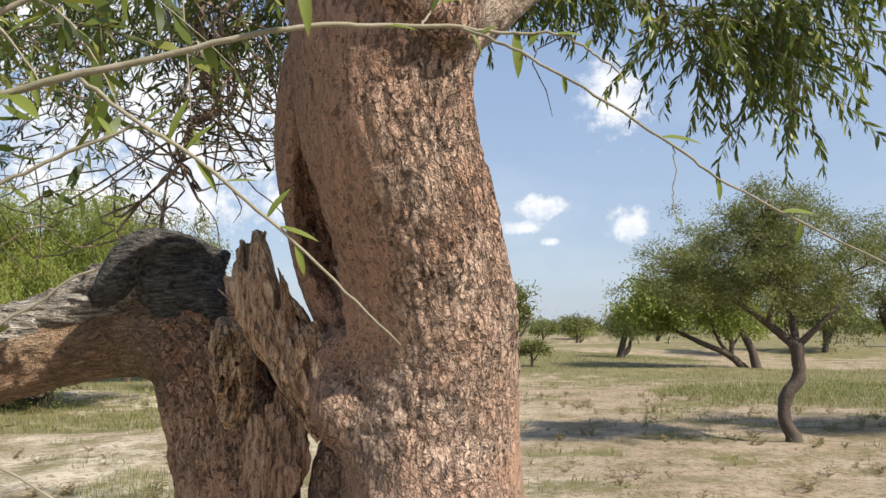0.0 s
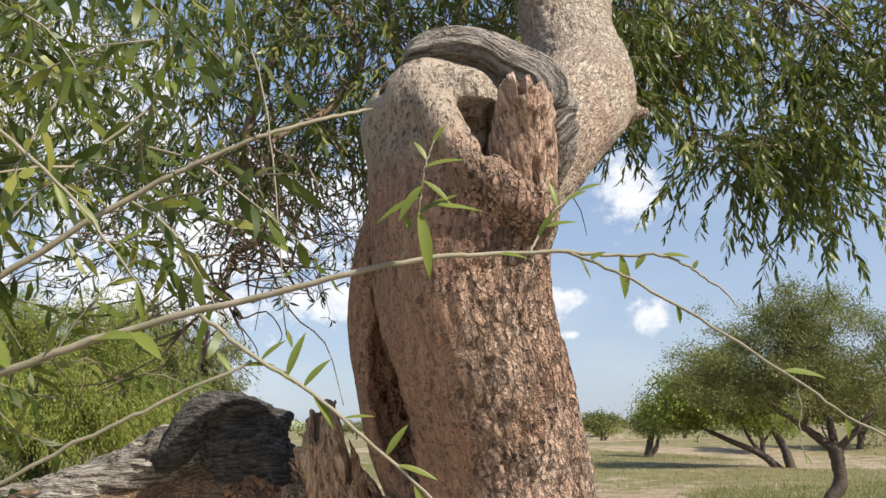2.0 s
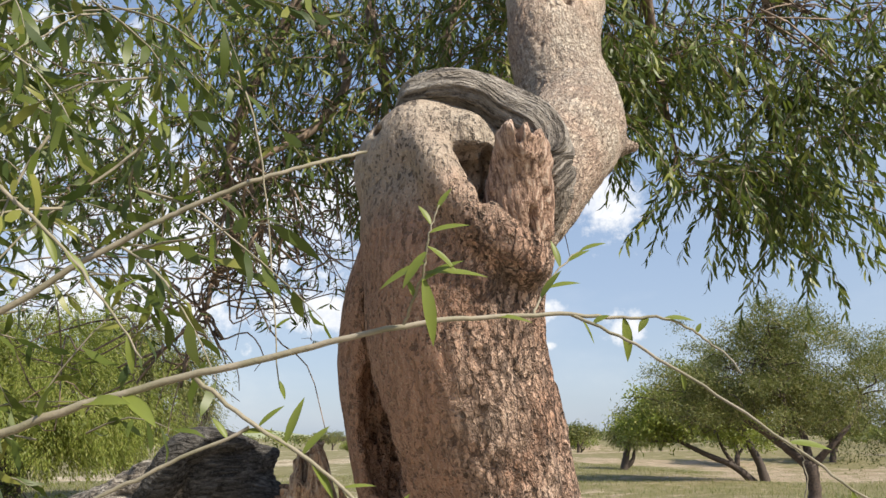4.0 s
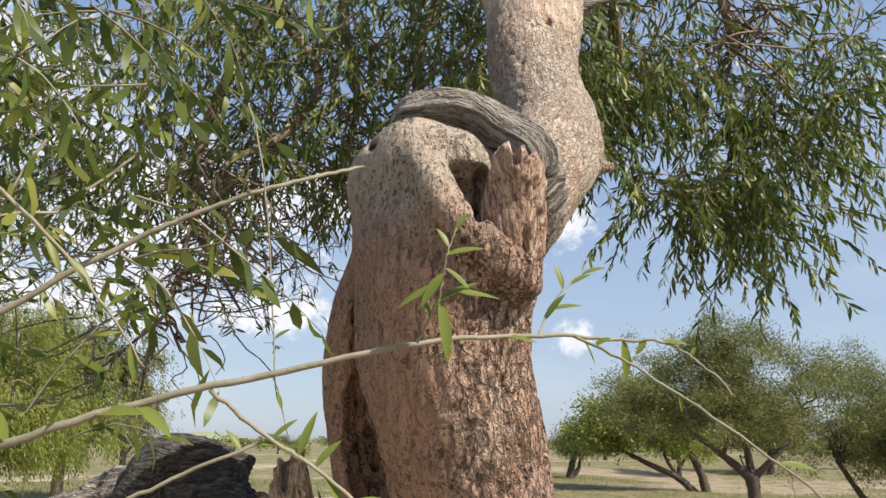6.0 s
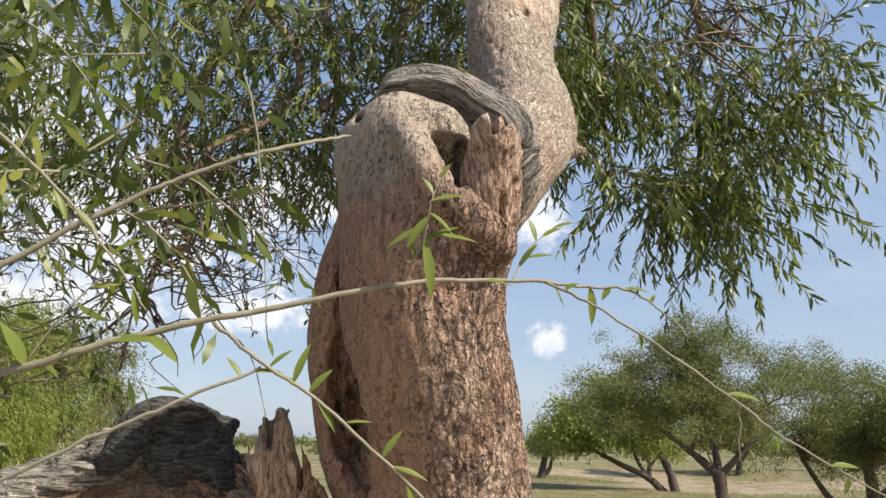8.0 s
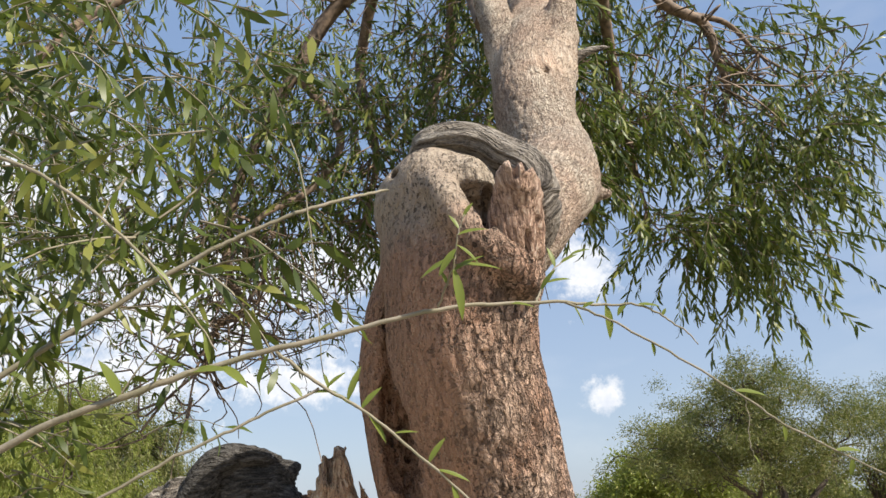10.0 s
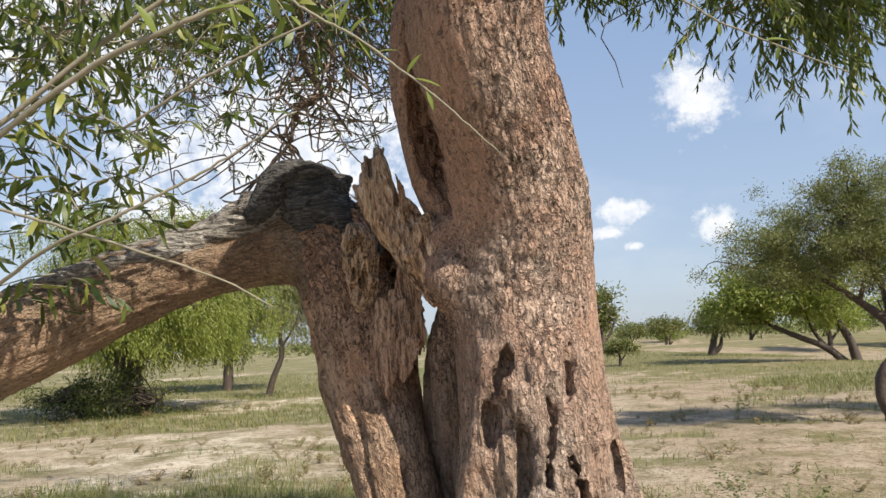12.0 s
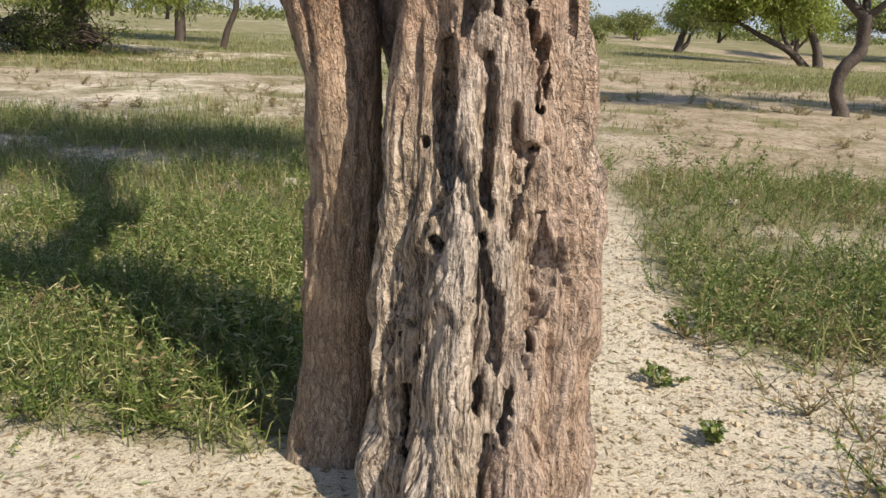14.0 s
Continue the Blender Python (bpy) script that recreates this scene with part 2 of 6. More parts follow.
def ground_material():
    m, n, p = material("pale_sandy_ground")
    at = n.add("ShaderNodeTexCoord").outputs["Object"]
    veg = n.add("ShaderNodeAttribute", attribute_name="cover").outputs["Fac"]
    broad = n.noise(at, 0.35, 5.0, 0.6)
    blotch = n.noise(at, 1.1, 6.0, 0.7)
    mid = n.noise(at, 3.4, 6.0, 0.7)
    fine = n.noise(at, 38.0, 5.0, 0.72)
    crumbs = n.noise(at, 120.0, 4.0, 0.7)
    soil = n.mix(n.ramp(mid, 0.36, 0.64), (0.62, 0.54, 0.415), (0.49, 0.40, 0.29))
    soil = n.mix(n.math("MULTIPLY", n.ramp(broad, 0.4, 0.65), 0.5), soil, (0.64, 0.56, 0.44))
    away = n.vec("LENGTH", n.vec("SUBTRACT", at, (0.9, 1.4, 0.0)).outputs[0]).outputs["Value"]
    soil = n.mix(n.math("MULTIPLY", n.ramp(away, 2.2, 5.0), n.ramp(broad, 0.58, 0.44, 0.0, 0.75)), soil, (0.36, 0.28, 0.195))
    xyz = n.add("ShaderNodeSeparateXYZ", {0: at}).outputs
    east = n.math("MULTIPLY", n.ramp(n.math("ADD", xyz[0], n.math("MULTIPLY", n.math("SUBTRACT", broad, 0.5), 3.0)), 0.0, 2.5), n.ramp(xyz[1], 2.8, 6.0))
    soil = n.mix(n.math("MULTIPLY", east, n.ramp(mid, 0.35, 0.6, 0.55, 0.9)), soil, (0.36, 0.272, 0.19))
    dry = n.math("MULTIPLY", n.math("MULTIPLY", n.ramp(blotch, 0.44, 0.60), n.ramp(away, 2.2, 5.5)), 0.85)
    soil = n.mix(dry, soil, (0.188, 0.16, 0.076))
    soil = n.mix(n.math("MULTIPLY", n.ramp(fine, 0.55, 0.61), 0.75), soil, (0.124, 0.084, 0.0496))
    soil = n.mix(n.math("MULTIPLY", n.ramp(fine, 0.44, 0.34), 0.55), soil, (0.62, 0.55, 0.43))
    soil = n.mix(n.math("MULTIPLY", n.ramp(crumbs, 0.57, 0.62), 0.6), soil, (0.112, 0.08, 0.048))
    litter = n.noise(at, 10.0, 6.0, 0.75)
    soil = n.mix(n.math("MULTIPLY", n.ramp(litter, 0.53, 0.59), n.ramp(away, 1.5, 5.0, 0.15, 0.72)), soil, (0.135, 0.096, 0.056))
    herb = n.mix(n.ramp(mid, 0.35, 0.65), (0.0944, 0.101, 0.032), (0.182, 0.162, 0.0704))
    edge = n.math("ADD", veg, n.math("ADD", n.math("MULTIPLY", n.math("SUBTRACT", mid, 0.5), 1.3), n.math("MULTIPLY", n.math("MULTIPLY", n.math("SUBTRACT", blotch, 0.5), 2.2), n.ramp(away, 4.0, 9.0))))
    base = n.mix(n.math("MULTIPLY", n.ramp(edge, 0.35, 0.75), 0.75), soil, herb)
    n.links.new(base, p.inputs["Base Color"])
    p.inputs["Roughness"].default_value = 0.95
    p.inputs["Specular IOR Level"].default_value = 0.15
    grains = n.noise(at, 75.0, 5.0, 0.75)
    height = n.math("ADD", n.math("MULTIPLY", fine, 1.0), n.math("ADD", n.math("MULTIPLY", mid, 2.0), n.math("ADD", n.math("MULTIPLY", crumbs, 0.4), n.math("MULTIPLY", n.ramp(grains, 0.42, 0.62), 0.5))))
    b = n.add("ShaderNodeBump", {"Strength": 0.8, "Distance": 0.008, "Height": height})
    n.links.new(b.outputs[0], p.inputs["Normal"])
    return m


def plain_material(name, a, b, scale=20.0, bump=0.004, rough=0.9):
    m, n, p = material(name)
    at = n.add("ShaderNodeTexCoord").outputs["Object"]
    rnd = n.add("ShaderNodeNewGeometry").outputs["Random Per Island"]
    f = n.math("ADD", n.math("MULTIPLY", n.noise(at, scale, 5.0, 0.6), 0.7), n.math("MULTIPLY", rnd, 0.35))
    n.links.new(n.mix(n.ramp(f, 0.3, 0.8), a, b), p.inputs["Base Color"])
    p.inputs["Roughness"].default_value = rough
    bm_ = n.add("ShaderNodeBump", {"Strength": 0.8, "Distance": bump, "Height": n.noise(at, scale * 3, 4.0, 0.65)})
    n.links.new(bm_.outputs[0], p.inputs["Normal"])
    return m


BARK = bark_material("pinkish_brown_bark", (1, 1, 0.2), (0.62, 0.445, 0.345), (0.032, 0.02, 0.016), (0.42, 0.35, 0.29), 0.36, 1.0, 1.1, (0.44, 0.26, 0.18), (0.34, 0.26, 0.182), grain=True, plates=1.05, strand=0.26, broken=True, plate=0.28)
STEM_BARK = bark_material("brown_stem_bark", (1, 1, 0.2), (0.60, 0.365, 0.235), (0.06, 0.033, 0.023), (0.45, 0.35, 0.26), 0.34, 1.3, 1.0, (0.56, 0.285, 0.16), (0.37, 0.26, 0.17), grain=True, plates=0.95, strand=0.3, plate=0.34)
BARK_LIMB = bark_material("brown_limb_bark", (1, 1, 0.2), (0.377, 0.263, 0.171), (0.0581, 0.0343, 0.024), (0.287, 0.24, 0.184), 0.35, 1.1, 0.6, (0.301, 0.184, 0.112), grain=True, plates=0.6)
BARK_PALE = bark_material("pale_upper_bark", (1, 1, 0.2), (0.60, 0.50, 0.40), (0.13, 0.08, 0.06), (0.58, 0.52, 0.44), 0.30, 1.0, 0.8, (0.53, 0.38, 0.285), grain=True, plates=0.6, strand=0.3, plate=0.4)
BLOCK_WOOD = bark_material("pinkish_broken_wood", (1, 1, 0.2), (0.47, 0.33, 0.25), (0.10, 0.058, 0.043), (0.46, 0.385, 0.32), 0.36, 0.6, 0.2, (0.40, 0.25, 0.18), grain=True)
GREY_WOOD = bark_material("dark_grey_dead_wood", (0.2, 1, 1), (0.105, 0.098, 0.092), (0.013, 0.012, 0.011), (0.15, 0.14, 0.13), 0.35, 0.9, 0.2, (0.07, 0.062, 0.057))
FLAP_WOOD = bark_material("loose_brown_bark", (1, 1, 0.2), (0.50, 0.31, 0.20), (0.08, 0.045, 0.03), (0.40, 0.31, 0.24), 0.3, 0.8, 0.4, (0.46, 0.25, 0.15))
TORN_BARK = bark_material("torn_orange_brown_bark", (1, 1, 0.3), (0.66, 0.44, 0.28), (0.06, 0.034, 0.024), (0.48, 0.38, 0.29), 0.3, 1.1, 0.8, (0.58, 0.34, 0.19))
PALE_WOOD = bark_material("silver_dead_wood", (0.2, 1, 1), (0.408, 0.365, 0.315), (0.0595, 0.051, 0.0425), (0.425, 0.391, 0.349), 0.4, 1.2, 0.3, (0.255, 0.213, 0.179))
ROLL_WOOD = bark_material("weathered_grey_wood", (1, 1, 0.2), (0.26, 0.228, 0.195), (0.038, 0.03, 0.025), (0.33, 0.30, 0.265), 0.45, 1.0, 0.15, (0.20, 0.165, 0.135), grain=True)
TORN_WOOD = bark_material("torn_brown_wood", (1, 1, 0.2), (0.702, 0.468, 0.299), (0.14, 0.0702, 0.0421), (0.538, 0.445, 0.351), 0.36, 1.0, 0.3, (0.608, 0.339, 0.187))
TWIG = twig_material("grey_brown_twig", (0.27, 0.19, 0.132), (0.085, 0.06, 0.044))
SHOOT = twig_material("pale_olive_shoot", (0.286, 0.245, 0.184), (0.204, 0.184, 0.116))
FAR_BARK = twig_material("dark_brown_bark", (0.0935, 0.066, 0.0495), (0.0385, 0.0275, 0.022))
LEAF = leaf_material("olive_willowy_leaf", (0.026, 0.045, 0.011), (0.112, 0.148, 0.034), (0.245, 0.25, 0.062), 0.28)
LEAF_NEAR = leaf_material("fresh_green_leaf", (0.028, 0.047, 0.010), (0.105, 0.135, 0.024), (0.235, 0.235, 0.055), 0.30)
LEAF_SHOOT = leaf_material("bright_young_leaf", (0.125, 0.165, 0.032), (0.205, 0.24, 0.048), (0.28, 0.285, 0.09), 0.42)
LEAF_BRIGHT = leaf_material("yellow_green_foliage", (0.127, 0.163, 0.0297), (0.268, 0.297, 0.0631), (0.327, 0.312, 0.0971), 0.42)
LEAF_DULL = leaf_material("dull_green_foliage", (0.070, 0.088, 0.028), (0.19, 0.195, 0.066), (0.31, 0.27, 0.115), 0.32)
GRASS = leaf_material("dry_green_grass", (0.075, 0.10, 0.025), (0.23, 0.225, 0.075), (0.40, 0.33, 0.17), 0.32)
WEED = leaf_material("green_weed_leaf", (0.046, 0.080, 0.020), (0.165, 0.205, 0.050), (0.38, 0.345, 0.15), 0.34)
POD = leaf_material("pale_straw_pod", (0.42, 0.37, 0.17), (0.55, 0.48, 0.27), (0.34, 0.34, 0.12), 0.25)
DRY_WEED = leaf_material("dry_brown_weed", (0.176, 0.112, 0.064), (0.264, 0.192, 0.096), (0.12, 0.16, 0.04), 0.2)
SOIL_CRUMB = plain_material("dry_soil_crumb", (0.4, 0.324, 0.22), (0.272, 0.204, 0.132))
STONE = plain_material("pale_limestone", (0.496, 0.44, 0.36), (0.304, 0.248, 0.192))
DUNG = plain_material("dark_dry_dung", (0.06, 0.045, 0.035), (0.16, 0.12, 0.09))
GROUND = ground_material()
HILL = plain_material("hazy_scrub", (0.20, 0.24, 0.13), (0.30, 0.30, 0.20), 0.2, 0.3)


# ---- geometry helpers ----
def mesh_from(name, verts, faces_idx, sizes, mat, smooth=True):
    """A mesh from flat arrays: points, corner indices and corners per face."""
    me = bpy.data.meshes.new(name)
    sizes = np.asarray(sizes, np.int32)
    me.vertices.add(len(verts))
    me.vertices.foreach_set("co", np.asarray(verts, np.float32).ravel())
    me.loops.add(len(faces_idx))
    me.loops.foreach_set("vertex_index", np.asarray(faces_idx, np.int32))
    me.polygons.add(len(sizes))
    me.polygons.foreach_set("loop_start", np.concatenate(([0], np.cumsum(sizes)[:-1])).astype(np.int32))
    me.update(calc_edges=True)
    me.polygons.foreach_set("use_smooth", np.full(len(sizes), smooth))
    me.materials.append(mat)
    return me


def thing(name, place, label, category, group="", kind=""):
    ob = new(name)
    ob.location = place
    return tagged(ob, label, category, group, kind)


def part(name, mesh, parent, label="", kind=""):
    """One mesh object under a thing or part; its mesh is laid out in world metres."""
    ob = new(name, mesh)
    ob.parent = parent
    root = parent
    while root.parent:
        root = root.parent
    if root == parent:
        ob.matrix_parent_inverse = Matrix.Translation(-Vector(root.location))
    return tagged(ob, label, "", "", kind)


class Pile:
    """Gathers pieces of mesh into one."""

    def __init__(self):
        self.v, self.f, self.s, self.count = [], [], [], 0

    def add(self, verts, quads=None, tris=None):
        verts = np.asarray(verts, float)
        for faces in (quads, tris):
            if faces is not None and len(faces):
                faces = np.asarray(faces, np.int64)
                self.f.append((faces + self.count).ravel())
                self.s.append(np.full(len(faces), faces.shape[1]))
        self.v.append(verts)
        self.count += len(verts)

    def mesh(self, name, mat, smooth=True):
        return mesh_from(name, np.concatenate(self.v), np.concatenate(self.f), np.concatenate(self.s), mat, smooth)


def smooth_line(points, steps=6):
    """A Catmull-Rom line through points of any width."""
    p = np.asarray(points, float)
    p = np.vstack([2 * p[0] - p[1], p, 2 * p[-1] - p[-2]])
    u = np.linspace(0, 1, steps, endpoint=False)[:, None]
    out = [0.5 * (2 * b + (c - a) * u + (2 * a - 5 * b + 4 * c - d) * u**2 + (3 * b - a - 3 * c + d) * u**3) for a, b, c, d in zip(p, p[1:], p[2:], p[3:])]
    return np.vstack(out + [p[-2:-1]])


def tube(pile, line, sides=6, cap=True, flat=1.0, wobble=0.0, rng=None):
    """A tapered tube along rows of x, y, z, radius."""
    line = np.asarray(line, float)
    c, r = line[:, :3], line[:, 3]
    t = np.gradient(c, axis=0)
    t /= np.linalg.norm(t, axis=1)[:, None] + 1e-9
    ref = np.array([0.0, 0.0, 1.0]) if abs(t[:, 2]).mean() < 0.8 else np.array([0.0, 1.0, 0.0])
    a = np.cross(t, ref)
    a /= np.linalg.norm(a, axis=1)[:, None] + 1e-9
    b = np.cross(t, a)
    ang = np.linspace(0, 2 * np.pi, sides, endpoint=False)
    rr = r[:, None] * (1 + (wobble * rng.standard_normal((len(r), sides)) if wobble else 0))
    v = c[:, None] + rr[..., None] * (a[:, None] * np.cos(ang)[None, :, None] + flat * b[:, None] * np.sin(ang)[None, :, None])
    n, i, j = len(line), *np.meshgrid(np.arange(len(line) - 1), np.arange(sides), indexing="ij")
    k = (j + 1) % sides
    quads = np.stack([i * sides + j, i * sides + k, (i + 1) * sides + k, (i + 1) * sides + j], -1).reshape(-1, 4)
    verts, tris = v.reshape(-1, 3), None
    if cap:
        verts = np.vstack([verts, c[:1], c[-1:]])
        s = np.arange(sides)
        tris = np.vstack([np.stack([s, np.full(sides, n * sides), (s + 1) % sides], -1)[:, [1, 0, 2]], np.stack([(n - 1) * sides + s, (n - 1) * sides + (s + 1) % sides, np.full(sides, n * sides + 1)], -1)])
    pile.add(verts, quads, tris)


def hashed(i, j, k):
    h = (i * 73856093) ^ (j * 19349663) ^ (k * 83492791)
    h = (h ^ (h >> 13)) * 1274126177
    return ((h ^ (h >> 16)) & 0xFFFF) / 65535.0


def field_noise(p):
    """Smooth value noise from 0 to 1 for rows of points."""
    p = np.asarray(p, float) + 1000.0
    i = np.floor(p).astype(np.int64)
    f = p - i
    f = f * f * f * (f * (f * 6 - 15) + 10)
    out = 0.0
    for dx in (0, 1):
        for dy in (0, 1):
            for dz in (0, 1):
                w = (f[:, 0] if dx else 1 - f[:, 0]) * (f[:, 1] if dy else 1 - f[:, 1]) * (f[:, 2] if dz else 1 - f[:, 2])
                out = out + w * hashed(i[:, 0] + dx, i[:, 1] + dy, i[:, 2] + dz)
    return out


class Clay:
    """A solid shaped from tapered limbs that flow into each other, with hollows cut out, turned into a mesh of small quads."""

    def __init__(self, low, high, cell):
        self.low, self.cell = np.array(low, float), cell
        self.n = np.ceil((np.array(high) - self.low) / cell).astype(int) + 1
        self.d = np.full(self.n, 0.06, np.float32)

    def _near(self, a, b, ra, rb, squash, pad):
        a, b = np.array(a, float), np.array(b, float)
        r = max(ra, rb) * max(1.0, *squash) + pad
        lo = np.maximum(np.floor((np.minimum(a, b) - r - self.low) / self.cell).astype(int), 0)
        hi = np.minimum(np.ceil((np.maximum(a, b) + r - self.low) / self.cell).astype(int) + 1, self.n)
        if (hi <= lo).any():
            return None, None
        x, y, z = ((self.low[k] + self.cell * np.arange(lo[k], hi[k])).astype(np.float32) for k in range(3))
        s = np.array(squash, float)
        a2, ba = a / s, (b - a) / s
        px, py, pz = (x / s[0] - a2[0])[:, None, None], (y / s[1] - a2[1])[None, :, None], (z / s[2] - a2[2])[None, None, :]
        t = np.clip((px * ba[0] + py * ba[1] + pz * ba[2]) / max(1e-9, float(ba @ ba)), 0, 1).astype(np.float32)
        d = np.sqrt((px - t * ba[0]) ** 2 + (py - t * ba[1]) ** 2 + (pz - t * ba[2]) ** 2) - (ra + (rb - ra) * t)
        return (slice(lo[0], hi[0]), slice(lo[1], hi[1]), slice(lo[2], hi[2])), d * float(min(s))

    def limb(self, line, blend=0.03, squash=(1, 1, 1)):
        for a, b in zip(line, line[1:]):
            where, d = self._near(a[:3], b[:3], a[3], b[3], squash, blend + 0.03)
            if where is not None:
                old = self.d[where]
                h = np.maximum(blend - np.abs(old - d), 0) / blend
                self.d[where] = np.minimum(old, d) - h * h * blend * 0.25

    def cut(self, line, blend=0.012, squash=(1, 1, 1), ragged=0.0):
        for a, b in zip(line, line[1:]):
            where, d = self._near(a[:3], b[:3], a[3], b[3], squash, blend + 0.02)
            if where is not None:
                if ragged:
                    p = np.stack(np.meshgrid(*(self.low[k] + self.cell * np.arange(where[k].start, where[k].stop) for k in range(3)), indexing="ij"), -1).reshape(-1, 3)
                    d = d + (ragged * (field_noise(p * np.array((75, 75, 38))) - 0.5 + 0.6 * (field_noise(p * np.array((150, 150, 60))) - 0.5))).reshape(d.shape).astype(np.float32)
                old, d = self.d[where], -d
                h = np.maximum(blend - np.abs(old - d), 0) / blend
                self.d[where] = np.maximum(old, d) + h * h * blend * 0.25

    def surface(self):
        d, n = self.d, self.n
        inside = d < 0
        total = np.zeros(n - 1, np.uint8)
        for dx in (0, 1):
            for dy in (0, 1):
                for dz in (0, 1):
                    total += inside[dx : n[0] - 1 + dx, dy : n[1] - 1 + dy, dz : n[2] - 1 + dz]
        cells = np.argwhere((total > 0) & (total < 8))
        index = np.full(n - 1, -1, np.int32)
        index[tuple(cells.T)] = np.arange(len(cells))
        corner = np.array([(x, y, z) for x in (0, 1) for y in (0, 1) for z in (0, 1)])
        values = np.stack([d[tuple((cells + c).T)] for c in corner], 1)
        where, count = np.zeros((len(cells), 3)), np.zeros(len(cells))
        for a in range(8):
            for b in range(a + 1, 8):
                if abs(corner[a] - corner[b]).sum() == 1:
                    va, vb = values[:, a], values[:, b]
                    hit = (va < 0) != (vb < 0)
                    t = np.where(hit, va / np.where(hit, va - vb, 1), 0)
                    where += hit[:, None] * (corner[a] + t[:, None] * (corner[b] - corner[a]))
                    count += hit
        verts = (cells + where / count[:, None]) * self.cell + self.low
        quads = []
        for axis in range(3):
            u, v = (axis + 1) % 3, (axis + 2) % 3
            lo, hi = [slice(None)] * 3, [slice(None)] * 3
            lo[axis], hi[axis] = slice(0, -1), slice(1, None)
            flip = inside[tuple(lo)] != inside[tuple(hi)]
            e = np.argwhere(flip)
            e = e[(e[:, u] > 0) & (e[:, v] > 0) & (e[:, u] < n[u] - 1) & (e[:, v] < n[v] - 1)]
            out = inside[tuple(e.T)]
            du, dv = np.eye(3, dtype=int)[u], np.eye(3, dtype=int)[v]
            q = np.stack([index[tuple((e - du - dv).T)], index[tuple((e - dv).T)], index[tuple(e.T)], index[tuple((e - du).T)]], 1)
            quads.append(np.where(out[:, None], q, q[:, ::-1]))
        g = np.stack([np.gradient(values.reshape(-1, 2, 2, 2), axis=k + 1).mean((1, 2, 3)) for k in range(3)], 1)
        normal = g / (np.linalg.norm(g, axis=1)[:, None] + 1e-9)
        return verts, normal, np.concatenate(quads)


def along_axis(v, line):
    """Places straightened out along a bent axis: two across it and one along it; and the axis' direction at each."""
    p = smooth_line(np.asarray(line, float)[:, :3], 10)
    t = unit(np.gradient(p, axis=0))
    a = np.zeros_like(p)
    a[0] = unit(np.cross(t[0], (0.0, 1.0, 0.0)))
    for k in range(1, len(p)):
        a[k] = unit(a[k - 1] - t[k] * (a[k - 1] @ t[k]))
    b = np.cross(t, a)
    s = np.concatenate([[0], np.cumsum(np.linalg.norm(np.diff(p, axis=0), axis=1))])
    near = np.concatenate([np.argmin((p * p).sum(1)[None] - 2 * w @ p.T, 1) for w in np.array_split(v, max(1, len(v) // 20000))])
    off = v - p[near]
    dot = lambda m: (off * m[near]).sum(1)
    return np.stack([dot(a), dot(b), s[near] + dot(t)], 1), t[near]


def unit(a):
    return a / (np.linalg.norm(a, axis=-1, keepdims=True) + 1e-9)


def set_grain(me, g):
    me.attributes.new("grain", "FLOAT_VECTOR", "POINT").data.foreach_set("vector", np.asarray(g, np.float32).ravel())
    return me


def bark_relief(v, n, g, way, deep=1.0, pit=1.0, draw=0.15, broken=None):
    """Height of bark: ridges with narrow fissures between them, and small pits; g: places along the grain; draw: how far the ridges are drawn out; broken: 0 smooth to 1 cracked."""
    s = np.array((1, 1, draw))
    w = g + 0.02 * np.stack([field_noise(v * 13 + k * 17) - 0.5 for k in range(3)], 1)
    ridge = np.abs(2 * field_noise(w * s * (46 if draw < 0.3 else 62)) - 1) ** 0.7
    ridge2 = np.abs(2 * field_noise(w * s * 88 + 9) - 1)
    fissure = (1 - np.abs(2 * field_noise(w * s * 30 + 21) - 1)) ** 8
    pits = np.clip((field_noise(w * (0.4 + 0.6 * s) * 66 + 31) - 0.62) * 5, 0, 1)
    lump = field_noise(v * 9 + 4) - 0.5
    side = 1 - 0.75 * (n * way).sum(1) ** 2
    rough = broken if broken is not None else 0.35 + 0.75 * np.clip((field_noise(v * 4.2 + 40) - 0.3) * 2.5, 0, 1)
    return deep * side * (rough * (0.008 * (ridge - 0.5) + 0.006 * (ridge2 - 0.5) - 0.009 * fissure) - (0.25 + 0.75 * rough) * 0.0045 * pit * pits) + 0.007 * lump


# ---- leaves ----
def leaves(pile, base, way, length, width, rng, droop=0.25, slim=False):
    """Pointed blades at base along way; slim ones are a single rhomb each."""
    n = len(base)
    way = unit(way)
    side = unit(np.cross(way, unit(rng.standard_normal((n, 3)))))
    up = np.cross(side, way)
    L, W = np.broadcast_to(length, n)[:, None], np.broadcast_to(width, n)[:, None]
    if slim:
        v = np.stack([base, base + way * L * 0.45 + side * W * 0.5, base + way * L - up * L * droop * 0.4, base + way * L * 0.45 - side * W * 0.5], 1)
        pile.add(v.reshape(-1, 3), np.arange(4 * n).reshape(-1, 4))
        return
    m1, m2 = base + way * L * 0.32 + up * L * droop * 0.12, base + way * L * 0.68
    tip = base + way * L - up * L * droop
    v = np.stack([base, m1 + side * W * 0.5, m1 - side * W * 0.5, m2 + side * W * 0.42, m2 - side * W * 0.42, tip], 1).reshape(-1, 3)
    k = 6 * np.arange(n)[:, None]
    pile.add(v, k + np.array([[1, 3, 4, 2]]), np.vstack([k + np.array([[0, 1, 2]]), k + np.array([[3, 5, 4]])]))


